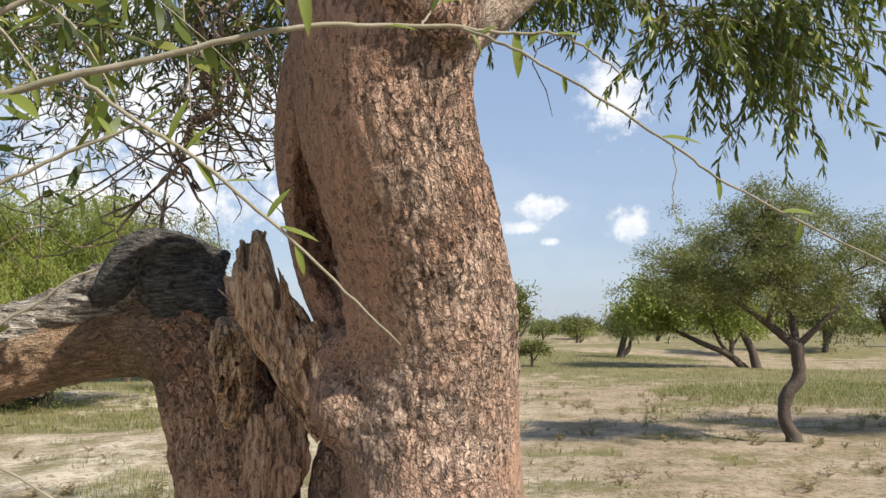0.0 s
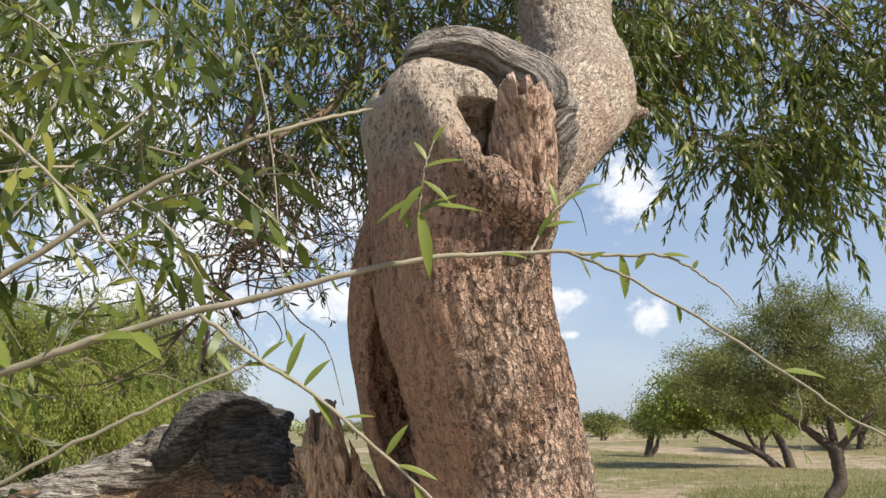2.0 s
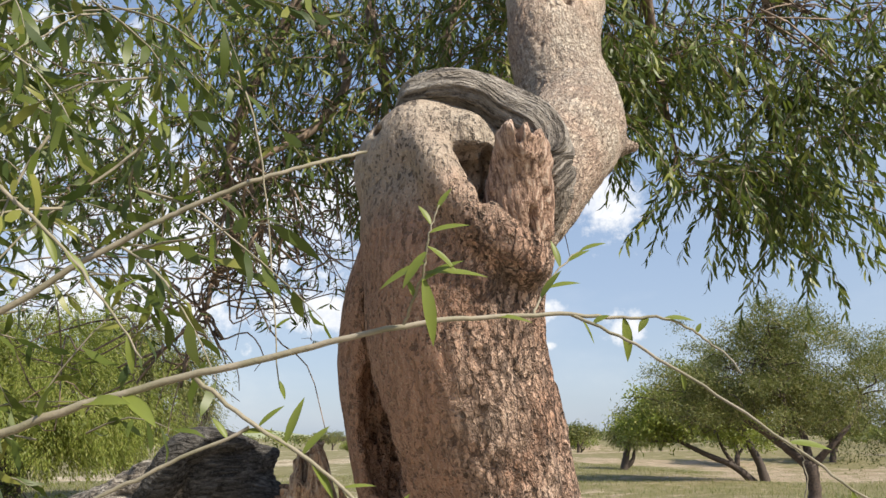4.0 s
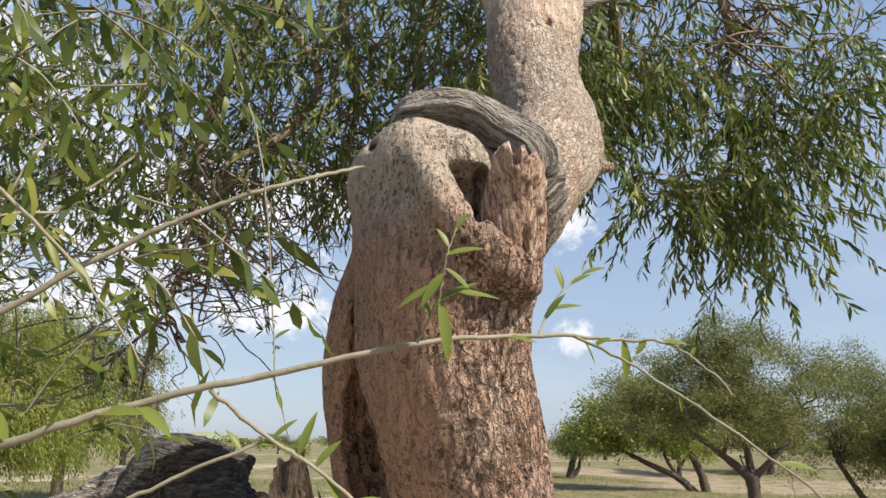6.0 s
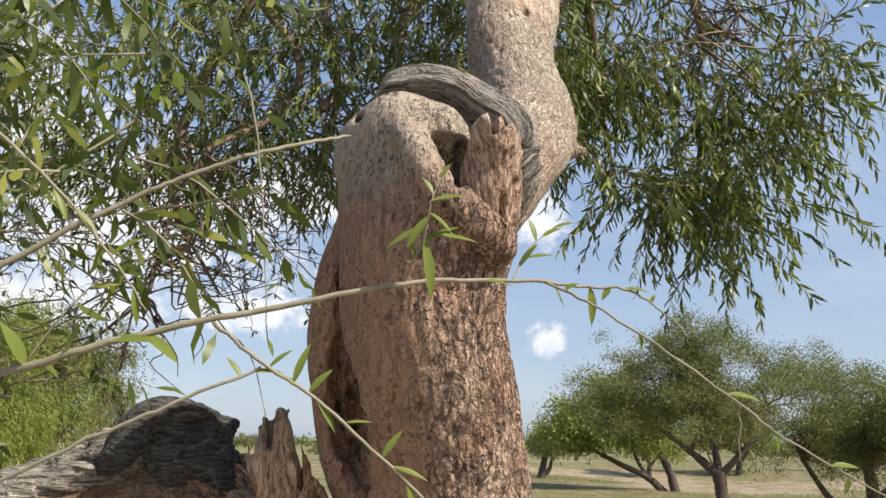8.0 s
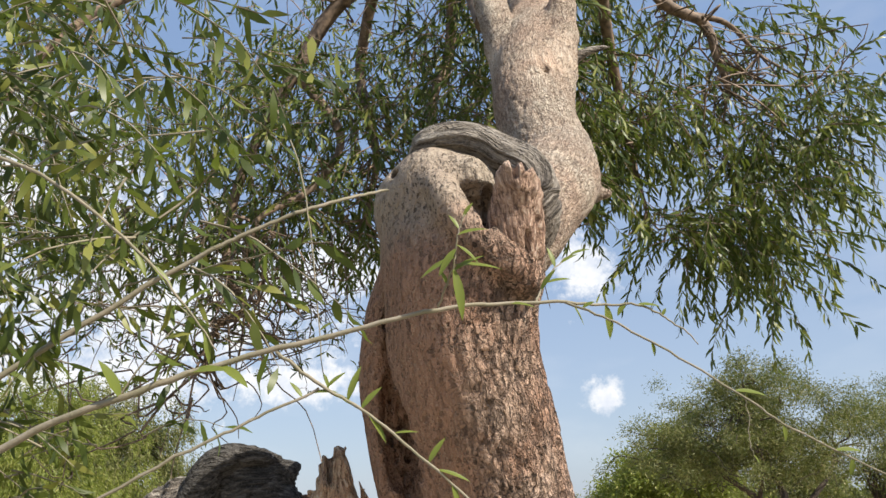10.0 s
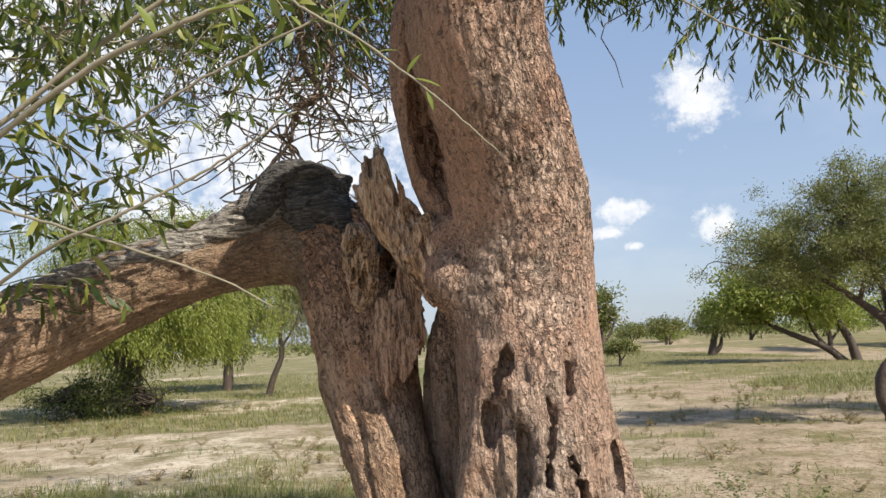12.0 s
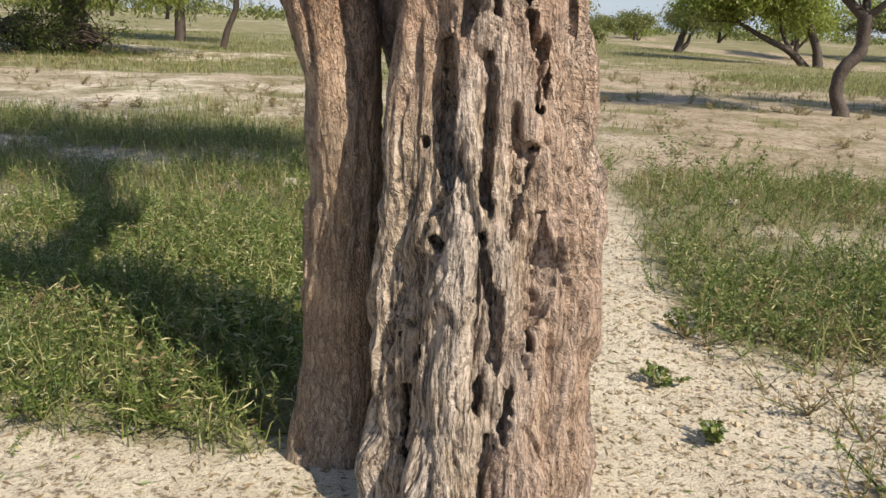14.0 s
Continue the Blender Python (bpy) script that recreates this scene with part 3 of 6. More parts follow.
def hanging_shoot(wood, green, start, way, length, rng, leaf=0.085, wide=0.013, step=0.028, sag=1.0, thick=0.003):
    """A shoot that arches over and hangs, with narrow leaves on both sides."""
    n = max(4, int(length / 0.05))
    p, d, pts = np.array(start, float), unit(np.array(way, float)), []
    for k in range(n + 1):
        pts.append((*p, thick * (1 - 0.75 * k / n)))
        d = unit(d + np.array([0, 0, -0.16 * sag]) + 0.10 * rng.standard_normal(3))
        p = p + d * length / n
    line = np.array(pts)
    tube(wood, line, 3, False)
    m = int(length / step)
    u = np.linspace(0.08, 1, m) * n
    i = np.minimum(u.astype(int), n - 1)
    f = (u - i)[:, None]
    at = line[i, :3] * (1 - f) + line[i + 1, :3] * f
    t = unit(line[i + 1, :3] - line[i, :3])
    out = unit(t * 0.75 + 0.75 * unit(rng.standard_normal((m, 3))) + np.array([0, 0, -0.55]))
    leaves(green, at, out, leaf * rng.uniform(0.6, 1.15, m), wide * rng.uniform(0.7, 1.2, m), rng, 0.18)
    return line


# ---- ground ----
def cover(x, y):
    """How much of the ground is grown over, 0 to 1."""
    x, y = np.asarray(x, float), np.asarray(y, float)
    q = np.stack([x * 0.45, y * 0.45, 0 * x], -1)
    n1 = field_noise(q.reshape(-1, 3)).reshape(x.shape)
    n2 = field_noise((q * 0.28 + 7).reshape(-1, 3)).reshape(x.shape)
    n3 = field_noise((q * 3.3 + 3).reshape(-1, 3)).reshape(x.shape)
    wob = (n1 - 0.5) * 1.6 + (n3 - 0.5) * 0.5
    ramp = lambda v, w: np.clip(v / w + 0.5, 0, 1)
    near_left = ramp(-0.42 - x + wob * 0.15, 0.25) * ramp(y - 1.45 - 0.12 * np.clip(-x - 0.7, 0, 3) + wob * (0.15 + 0.5 * np.clip(-x - 1.4, 0, 1)), 0.25) * ramp(8.0 + 0.35 * np.clip(x + 2, -3, 3) - y + wob, 0.9)
    near_left *= 1 - 0.85 * ramp(0.55 - np.hypot((x + 2.6) / 0.9, (y - 5.2) / 0.7) + wob * 0.3, 0.4)
    near_right = ramp(x - np.interp(y, (1.2, 1.5, 1.8, 2.0, 2.6, 3.3, 5.0, 7), (0.92, 0.92, 0.94, 0.92, 0.82, 0.74, 0.80, 1.6)) + wob * 0.16, 0.25) * ramp(6.3 - y + wob * 0.6, 0.7) * ramp(y - 0.75 + wob * 0.7, 0.4)
    mid_left = ramp(-1.0 - x, 1.5) * ramp(y - 12.6 - wob * 0.6, 0.8) * ramp(19 - y + wob * 2, 3) * 0.8
    mid_right = ramp(1.6 - np.hypot((x - 8.2) / 2.6, (y - 18.2) / 1.9) + wob * 0.5, 0.7) * 0.85
    far = ramp(n2 - 0.38 + 0.10 * np.clip((y - 25) / 20, -0.6, 1.5), 0.18) * ramp(y - 20 + 3 * wob, 4)
    back = ramp(-1.6 - y + 2.6 * wob, 1.5) * ramp(n2 + 0.5 * (n1 - 0.5) - 0.47, 0.2)
    gaps = field_noise((q * 2.4 + 19).reshape(-1, 3)).reshape(x.shape)
    near_left *= np.maximum(np.clip(0.50 + 3.0 * (gaps - 0.28), 0, 1), 0.6 * (y < 3.7))
    near_right *= np.maximum(np.clip(0.66 + 3.0 * (gaps - 0.30), 0, 1), 0.32 * (y < 2.8))
    sparse = np.clip((n3 - 0.56) * 2.6, 0, 0.62) * ramp(y - 4.5 + wob, 2.0)
    return np.clip(np.maximum.reduce([near_left, near_right, mid_left, mid_right, far * 0.9, back, sparse]), 0, 1)


def ground_height(x, y):
    x, y = np.asarray(x, float), np.asarray(y, float)
    flat = np.stack([x, y, 0 * x], -1).reshape(-1, 3)
    low = (field_noise(flat * 0.5).reshape(x.shape) - 0.5) * 0.09 + (field_noise(flat * 2.3 + 5).reshape(x.shape) - 0.5) * 0.03 + (field_noise(flat * 9 + 2).reshape(x.shape) - 0.5) * 0.014
    r = np.hypot(x, y - 1.4)
    swell = (field_noise(flat * 0.05 + 11).reshape(x.shape) - 0.5) * np.clip((r - 15) / 30, 0, 1) * 0.9
    return low * np.clip((r + 0.4) / 1.6, 0.25, 1) + swell * np.clip(1.6 - r / 120, 0, 1)


def make_ground():
    rings = np.concatenate([np.linspace(0.0, 4.0, 110)[1:], 4.0 * 1.045 ** np.arange(1, 155)])
    rings = rings[rings < 3500]
    a = np.linspace(0, 2 * np.pi, 300, endpoint=False)
    rr, aa = np.meshgrid(rings, a, indexing="ij")
    x, y = rr * np.sin(aa), 1.4 + rr * np.cos(aa)
    v = np.stack([x, y, ground_height(x, y)], -1).reshape(-1, 3)
    v = np.vstack([v, [[0, 1.4, float(ground_height(np.array([0.0]), np.array([1.4]))[0])]]])
    m, k = len(rings), len(a)
    i, j = np.meshgrid(np.arange(m - 1), np.arange(k), indexing="ij")
    q = np.stack([i * k + j, (i + 1) * k + j, (i + 1) * k + (j + 1) % k, i * k + (j + 1) % k], -1).reshape(-1, 4)
    c = np.arange(k)
    pile = Pile()
    pile.add(v, q, np.stack([np.full(k, m * k), c, (c + 1) % k], -1))
    me = pile.mesh("ground", GROUND)
    att = me.attributes.new("cover", "FLOAT", "POINT")
    att.data.foreach_set("value", np.concatenate([cover(x, y).ravel(), [0]]).astype(np.float32))
    return tagged(new("ground", me), "pale sandy semi-desert ground with crumbs and thin green cover", "ground", "", "structure")


make_ground()


# ---- the old leaning tree ----
TREE = thing("old_tree", (0, 1.4, 0), "old gnarled leaning tree with pinkish fissured bark and weeping narrow leaves", "tree")
# axis of the trunk: x, y, z, radius
TRUNK = [(0.012, 1.36, -0.08, 0.218), (0.012, 1.365, 0.08, 0.210), (0.014, 1.375, 0.34, 0.206), (0.012, 1.41, 0.6, 0.200), (-0.002, 1.46, 0.84, 0.186), (-0.010, 1.475, 0.99, 0.178), (-0.016, 1.465, 1.11, 0.164),
         (-0.022, 1.455, 1.23, 0.155), (-0.030, 1.46, 1.35, 0.153), (-0.036, 1.455, 1.48, 0.158), (-0.034, 1.425, 1.6, 0.156), (-0.050, 1.37, 1.71, 0.146), (-0.070, 1.305, 1.81, 0.142), (-0.094, 1.235, 1.92, 0.134), (-0.098, 1.19, 2.03, 0.130), (-0.090, 1.175, 2.13, 0.130)]


def trunk_face(x, z, inset=0.0):
    """A point on the camera's side of the trunk, at a height."""
    t = np.array(TRUNK)
    cx, cy, r = (np.interp(z, t[:, 2], t[:, k]) for k in (0, 1, 3))
    return x, cy - math.sqrt(max(0.0, (r + 0.012) ** 2 - min(abs(x - cx), r) ** 2)) + inset


def slot(line, inset=0.008):
    return [(*trunk_face(x, z, inset), z, r) for x, z, r in line]


def make_trunk():
    clay = Clay((-0.36, 0.88, -0.06), (0.34, 1.74, 2.36), 0.0046)
    clay.limb([tuple(p) for p in smooth_line(TRUNK, 3)], 0.03)
    # spreading foot
    for x, y, r in ((0.20, 1.30, 0.05), (0.10, 1.17, 0.055), (-0.06, 1.15, 0.055), (-0.17, 1.24, 0.05), (0.22, 1.45, 0.05), (0.0, 1.55, 0.06)):
        clay.limb([(x * 1.12, 1.4 + (y - 1.4) * 1.12, -0.08, r * 1.1), (x, y, 0.12, r), (x * 0.9, 1.4 + (y - 1.4) * 0.85, 0.42, r * 0.7)], 0.05)
    # cords of wood that run up the front and fuse higher up
    for line in (
        [(-0.175, 0.0, 0.055), (-0.168, 0.30, 0.052), (-0.172, 0.52, 0.05), (-0.150, 0.78, 0.055), (-0.138, 0.95, 0.052), (-0.125, 1.10, 0.042), (-0.105, 1.30, 0.03)],
        [(-0.08, 0.0, 0.06), (-0.06, 0.22, 0.058), (-0.055, 0.45, 0.06), (-0.03, 0.60, 0.045), (-0.040, 0.80, 0.038), (-0.045, 0.93, 0.036), (-0.075, 1.02, 0.03), (-0.08, 1.12, 0.026)],
        [(0.03, 0.55, 0.04), (0.028, 0.72, 0.03), (0.022, 0.85, 0.028), (0.0, 1.0, 0.034), (-0.015, 1.12, 0.036), (-0.01, 1.3, 0.034)],
        [(0.06, 0.1, 0.045), (0.068, 0.35, 0.034), (0.062, 0.55, 0.028), (0.083, 0.70, 0.030), (0.082, 0.83, 0.026), (0.06, 0.97, 0.028), (0.058, 1.15, 0.03)],
        [(0.16, 0.0, 0.06), (0.17, 0.3, 0.062), (0.175, 0.52, 0.055), (0.15, 0.70, 0.04), (0.115, 0.85, 0.030), (0.105, 1.0, 0.030), (0.10, 1.15, 0.03)],
        [(0.205, 0.40, 0.05), (0.205, 0.62, 0.045), (0.190, 0.78, 0.038), (0.175, 0.92, 0.032), (0.150, 1.06, 0.028), (0.125, 1.18, 0.022)],
    ):
        clay.limb([tuple(p) for p in smooth_line([(*trunk_face(x, z, 0.020), z, r) for x, z, r in line], 4)], 0.009)
    # knots and small bosses
    for x, z, r in ((-0.028, 1.0, 0.024), (0.013, 0.70, 0.022), (0.15, 0.62, 0.03), (-0.10, 0.62, 0.03), (-0.075, 1.245, 0.028), (-0.05, 1.205, 0.024), (0.05, 0.76, 0.02)):
        px, py = trunk_face(x, z, 0.004)
        clay.limb([(px, py, z - 0.012, r), (px, py, z + 0.012, r)], 0.02)
    whole = clay.d.copy()
    # deep slots, hollows and worm holes of the lower trunk
    for line in (
        [(-0.086, 0.985, 0.010), (-0.087, 0.90, 0.017), (-0.080, 0.80, 0.020), (-0.071, 0.715, 0.013)],
        [(-0.003, 0.895, 0.007), (-0.001, 0.80, 0.011), (-0.003, 0.72, 0.012), (0.010, 0.675, 0.006)],
        [(-0.013, 0.652, 0.007), (0.005, 0.572, 0.010), (0.029, 0.493, 0.012), (0.040, 0.375, 0.011)],
        [(0.131, 0.892, 0.008), (0.140, 0.80, 0.014), (0.144, 0.715, 0.009)],
        [(0.047, 0.868, 0.006), (0.052, 0.782, 0.009), (0.057, 0.66, 0.008)],
        [(0.108, 0.670, 0.009), (0.110, 0.578, 0.014), (0.098, 0.474, 0.012), (0.107, 0.318, 0.009)],
        [(-0.142, 0.305, 0.008), (-0.143, 0.211, 0.012), (-0.132, 0.09, 0.012)],
        [(0.071, 0.355, 0.006), (0.066, 0.30, 0.012), (0.055, 0.22, 0.009)],
        [(-0.110, 1.20, 0.008), (-0.113, 1.16, 0.012), (-0.114, 1.115, 0.007)],
        [(-0.045, 1.145, 0.008), (-0.043, 1.06, 0.014), (-0.060, 1.00, 0.009)],
        [(0.070, 0.793, 0.008), (0.096, 0.790, 0.009)], [(0.084, 0.862, 0.007), (0.102, 0.858, 0.006)],
        [(-0.022, 0.525, 0.012), (-0.022, 0.512, 0.011)], [(-0.129, 0.793, 0.007), (-0.129, 0.788, 0.007)],
        [(-0.098, 0.618, 0.011), (-0.082, 0.600, 0.010)], [(-0.118, 0.372, 0.012), (-0.108, 0.352, 0.010)], [(0.028, 0.40, 0.011), (0.030, 0.385, 0.010)],
        [(0.058, 1.315, 0.003), (0.053, 1.25, 0.006), (0.05, 1.20, 0.003)], [(-0.070, 1.312, 0.005), (-0.072, 1.280, 0.012), (-0.088, 1.25, 0.010), (-0.092, 1.225, 0.006)],
        [(-0.049, 1.151, 0.008), (-0.040, 1.111, 0.012), (-0.047, 1.074, 0.008)], [(-0.113, 1.196, 0.008), (-0.109, 1.156, 0.011), (-0.116, 1.12, 0.007)],
        [(0.063, 0.792, 0.006), (0.072, 0.748, 0.009), (0.057, 0.668, 0.009), (0.051, 0.628, 0.006)], [(0.119, 0.618, 0.008), (0.129, 0.571, 0.011), (0.118, 0.521, 0.011), (0.103, 0.459, 0.008)],
        [(0.099, 0.996, 0.006), (0.115, 0.941, 0.008), (0.112, 0.885, 0.006)], [(0.139, 1.115, 0.007), (0.150, 1.04, 0.010), (0.148, 0.942, 0.009), (0.141, 0.85, 0.006)],
        [(0.050, 1.092, 0.005), (0.069, 1.009, 0.007), (0.085, 0.935, 0.007), (0.081, 0.87, 0.005)], [(-0.112, 0.473, 0.006), (-0.103, 0.40, 0.009), (-0.108, 0.275, 0.007)],
        [(0.003, 1.222, 0.004), (0.016, 1.162, 0.006), (0.001, 1.091, 0.007), (0.001, 1.007, 0.005)], [(-0.009, 0.986, 0.005), (0.001, 0.90, 0.007), (-0.004, 0.824, 0.005)],
        [(-0.159, 0.59, 0.005), (-0.175, 0.47, 0.008), (-0.168, 0.372, 0.006)], [(0.198, 0.727, 0.006), (0.203, 0.68, 0.009), (0.209, 0.634, 0.007)], [(0.006, 0.356, 0.006), (0.004, 0.32, 0.008), (0.003, 0.281, 0.006)],
        [(0.150, 0.42, 0.005), (0.158, 0.30, 0.009), (0.150, 0.16, 0.008)], [(0.03, 0.24, 0.005), (0.02, 0.15, 0.008), (0.025, 0.06, 0.007)],
        [(0.185, 0.60, 0.010), (0.188, 0.585, 0.009)], [(-0.155, 0.46, 0.006), (-0.150, 0.40, 0.008)],
    ):
        edge = max(x for x, z, r in line) > 0.12
        line = [(x, z, r * (0.7 if len(line) == 2 else 1.0)) for x, z, r in line]
        clay.cut([tuple(p) for p in smooth_line([(x, y, z, r * (1.2 if edge else 1.0)) for x, y, z, r in slot(line)], 3)], 0.013, (1, 1.1 if edge else 2.1, 1), 0.0 if edge else 0.010)
    # the strip of live bark on the shaded flank, hollow on its inner side
    clay.limb([tuple(p) for p in smooth_line([(-0.150, 1.46, 1.52, 0.04), (-0.190, 1.43, 1.63, 0.046), (-0.216, 1.40, 1.73, 0.054), (-0.232, 1.37, 1.84, 0.056), (-0.238, 1.33, 1.95, 0.052), (-0.226, 1.285, 2.05, 0.042), (-0.19, 1.26, 2.13, 0.03)], 4)], 0.015)
    clay.cut([tuple(p) for p in smooth_line([(-0.180, 1.34, 1.60, 0.010), (-0.198, 1.335, 1.67, 0.026), (-0.212, 1.315, 1.76, 0.040), (-0.220, 1.29, 1.85, 0.034), (-0.230, 1.26, 1.94, 0.017), (-0.226, 1.215, 2.06, 0.012)], 4)], 0.010, (1, 2.3, 1), 0.014)
    # the strand behind the gap
    clay.limb([tuple(p) for p in smooth_line([(-0.15, 1.60, 0.80, 0.05), (-0.205, 1.62, 0.98, 0.045), (-0.232, 1.63, 1.16, 0.052), (-0.218, 1.61, 1.32, 0.05), (-0.16, 1.55, 1.46, 0.045), (-0.10, 1.50, 1.56, 0.05)], 4)], 0.02)
    # root of the broken stub
    clay.limb([(-0.12, 1.40, 1.40, 0.055), (-0.185, 1.39, 1.47, 0.058), (-0.225, 1.40, 1.53, 0.042)], 0.04)
    clay.limb([(-0.15, 1.36, 1.575, 0.022), (-0.195, 1.365, 1.565, 0.026)], 0.03)
    # the swollen head: a domed shoulder, the lip of the hollow, the hollow with its deep corner
    clay.limb([(-0.135, 1.215, 2.13, 0.108), (-0.140, 1.22, 2.195, 0.108)], 0.05)
    clay.limb([(-0.188, 1.185, 2.222, 0.056), (-0.14, 1.15, 2.240, 0.060), (-0.095, 1.145, 2.238, 0.052)], 0.05)
    clay.limb([(-0.03, 1.19, 2.08, 0.084), (-0.01, 1.19, 2.17, 0.078)], 0.05)
    clay.limb([(-0.10, 1.19, 2.235, 0.066), (-0.04, 1.18, 2.225, 0.062), (0.01, 1.17, 2.195, 0.056)], 0.04)
    clay.cut([tuple(p) for p in smooth_line([(-0.082, 1.045, 2.198, 0.022), (-0.070, 1.042, 2.176, 0.032), (-0.066, 1.04, 2.146, 0.027), (-0.058, 1.035, 2.118, 0.016)], 4)], 0.008, (1, 2.7, 1), 0.008)
    clay.limb([tuple(p) for p in smooth_line([(-0.150, 1.085, 2.225, 0.016), (-0.130, 1.060, 2.190, 0.020), (-0.112, 1.045, 2.145, 0.022), (-0.084, 1.040, 2.106, 0.024), (-0.048, 1.045, 2.074, 0.028), (-0.010, 1.06, 2.050, 0.028), (0.018, 1.095, 2.03, 0.026)], 3)], 0.022)
    clay.limb([(-0.115, 1.115, 2.240, 0.036), (-0.075, 1.10, 2.236, 0.030), (-0.050, 1.105, 2.228, 0.022)], 0.02)
    clay.cut([(-0.044, 1.06, 2.205, 0.011), (-0.050, 1.06, 2.155, 0.015), (-0.058, 1.06, 2.112, 0.009)], 0.005, (1, 6.5, 1), 0.004)
    clay.cut([(-0.098, 1.075, 2.196, 0.007), (-0.070, 1.072, 2.203, 0.008), (-0.046, 1.075, 2.204, 0.008)], 0.005, (1, 3, 1), 0.004)
    clay.cut([(-0.224, 1.10, 2.258, 0.011), (-0.205, 1.17, 2.260, 0.009)], 0.005)
    clay.cut([(-0.105, 1.025, 2.040, 0.014), (-0.10, 1.035, 1.985, 0.007)], 0.012)
    v, n, q = clay.surface()
    low = np.clip((1.27 - v[:, 2]) / 0.30, 0, 1)
    w = v + 0.05 * np.stack([field_noise(v * 6 + k * 13) - 0.5 for k in range(3)], 1)
    valley = (1 - np.abs(2 * field_noise(w * np.array((15, 15, 2.0))) - 1)) ** 4
    valley2 = (1 - np.abs(2 * field_noise(w * np.array((30, 30, 4.0)) + 5) - 1)) ** 4
    fibre = 1 - np.abs(2 * field_noise(w * np.array((95, 95, 7)) + 3) - 1)
    slits = np.clip((field_noise(w * np.array((34, 34, 5.5)) + 8) - 0.70) * 6, 0, 1)
    g, way = along_axis(v, TRUNK)
    head = np.clip((v[:, 2] - 2.06) / 0.08, 0, 1)
    sideways = (v[:, 0] - np.interp(v[:, 2], np.array(TRUNK)[:, 2], np.array(TRUNK)[:, 0])) / 0.15
    # more cracked towards the right, which also paints the sunlit side paler
    broken = np.clip(0.62 + 0.75 * sideways * np.clip((v[:, 2] - 1.35) / 0.3, 0, 1) + 1.3 * (field_noise(v * 5.5 + 40) - 0.5) + 0.6 * (field_noise(v * 17 + 12) - 0.5), 0.2, 1) * (1 - 0.45 * head)
    lift = bark_relief(v, n, g, way, 0.52 - 0.1 * low - 0.15 * head, 1.2 - 0.6 * low, 0.30, broken) + low * 0.006 * (fibre - 0.5)
    sink = low * (0.024 * valley + 0.016 * valley2 + 0.012 * slits - 0.009)
    axis = np.array(TRUNK)
    out = unit(np.stack([v[:, 0] - np.interp(v[:, 2], axis[:, 2], axis[:, 0]), v[:, 1] - np.interp(v[:, 2], axis[:, 2], axis[:, 1]), 0 * v[:, 2]], 1))
    cell = np.clip(np.round((v - clay.low) / clay.cell).astype(int), 0, clay.n - 1)
    pocket = np.clip((-whole[tuple(cell.T)] - 0.003) / 0.006, 0, 1) * (v[:, 2] < 1.45)
    lift *= 1 - 0.85 * pocket
    pile = Pile()
    pile.add(v + n * lift[:, None] - out * sink[:, None], q)
    me = set_grain(pile.mesh("trunk", BARK), g)
    me.attributes.new("broken", "FLOAT", "POINT").data.foreach_set("value", broken.astype(np.float32))
    part("trunk", me, TREE, "pinkish brown bark above, fluted and full of slots and holes below")


make_trunk()


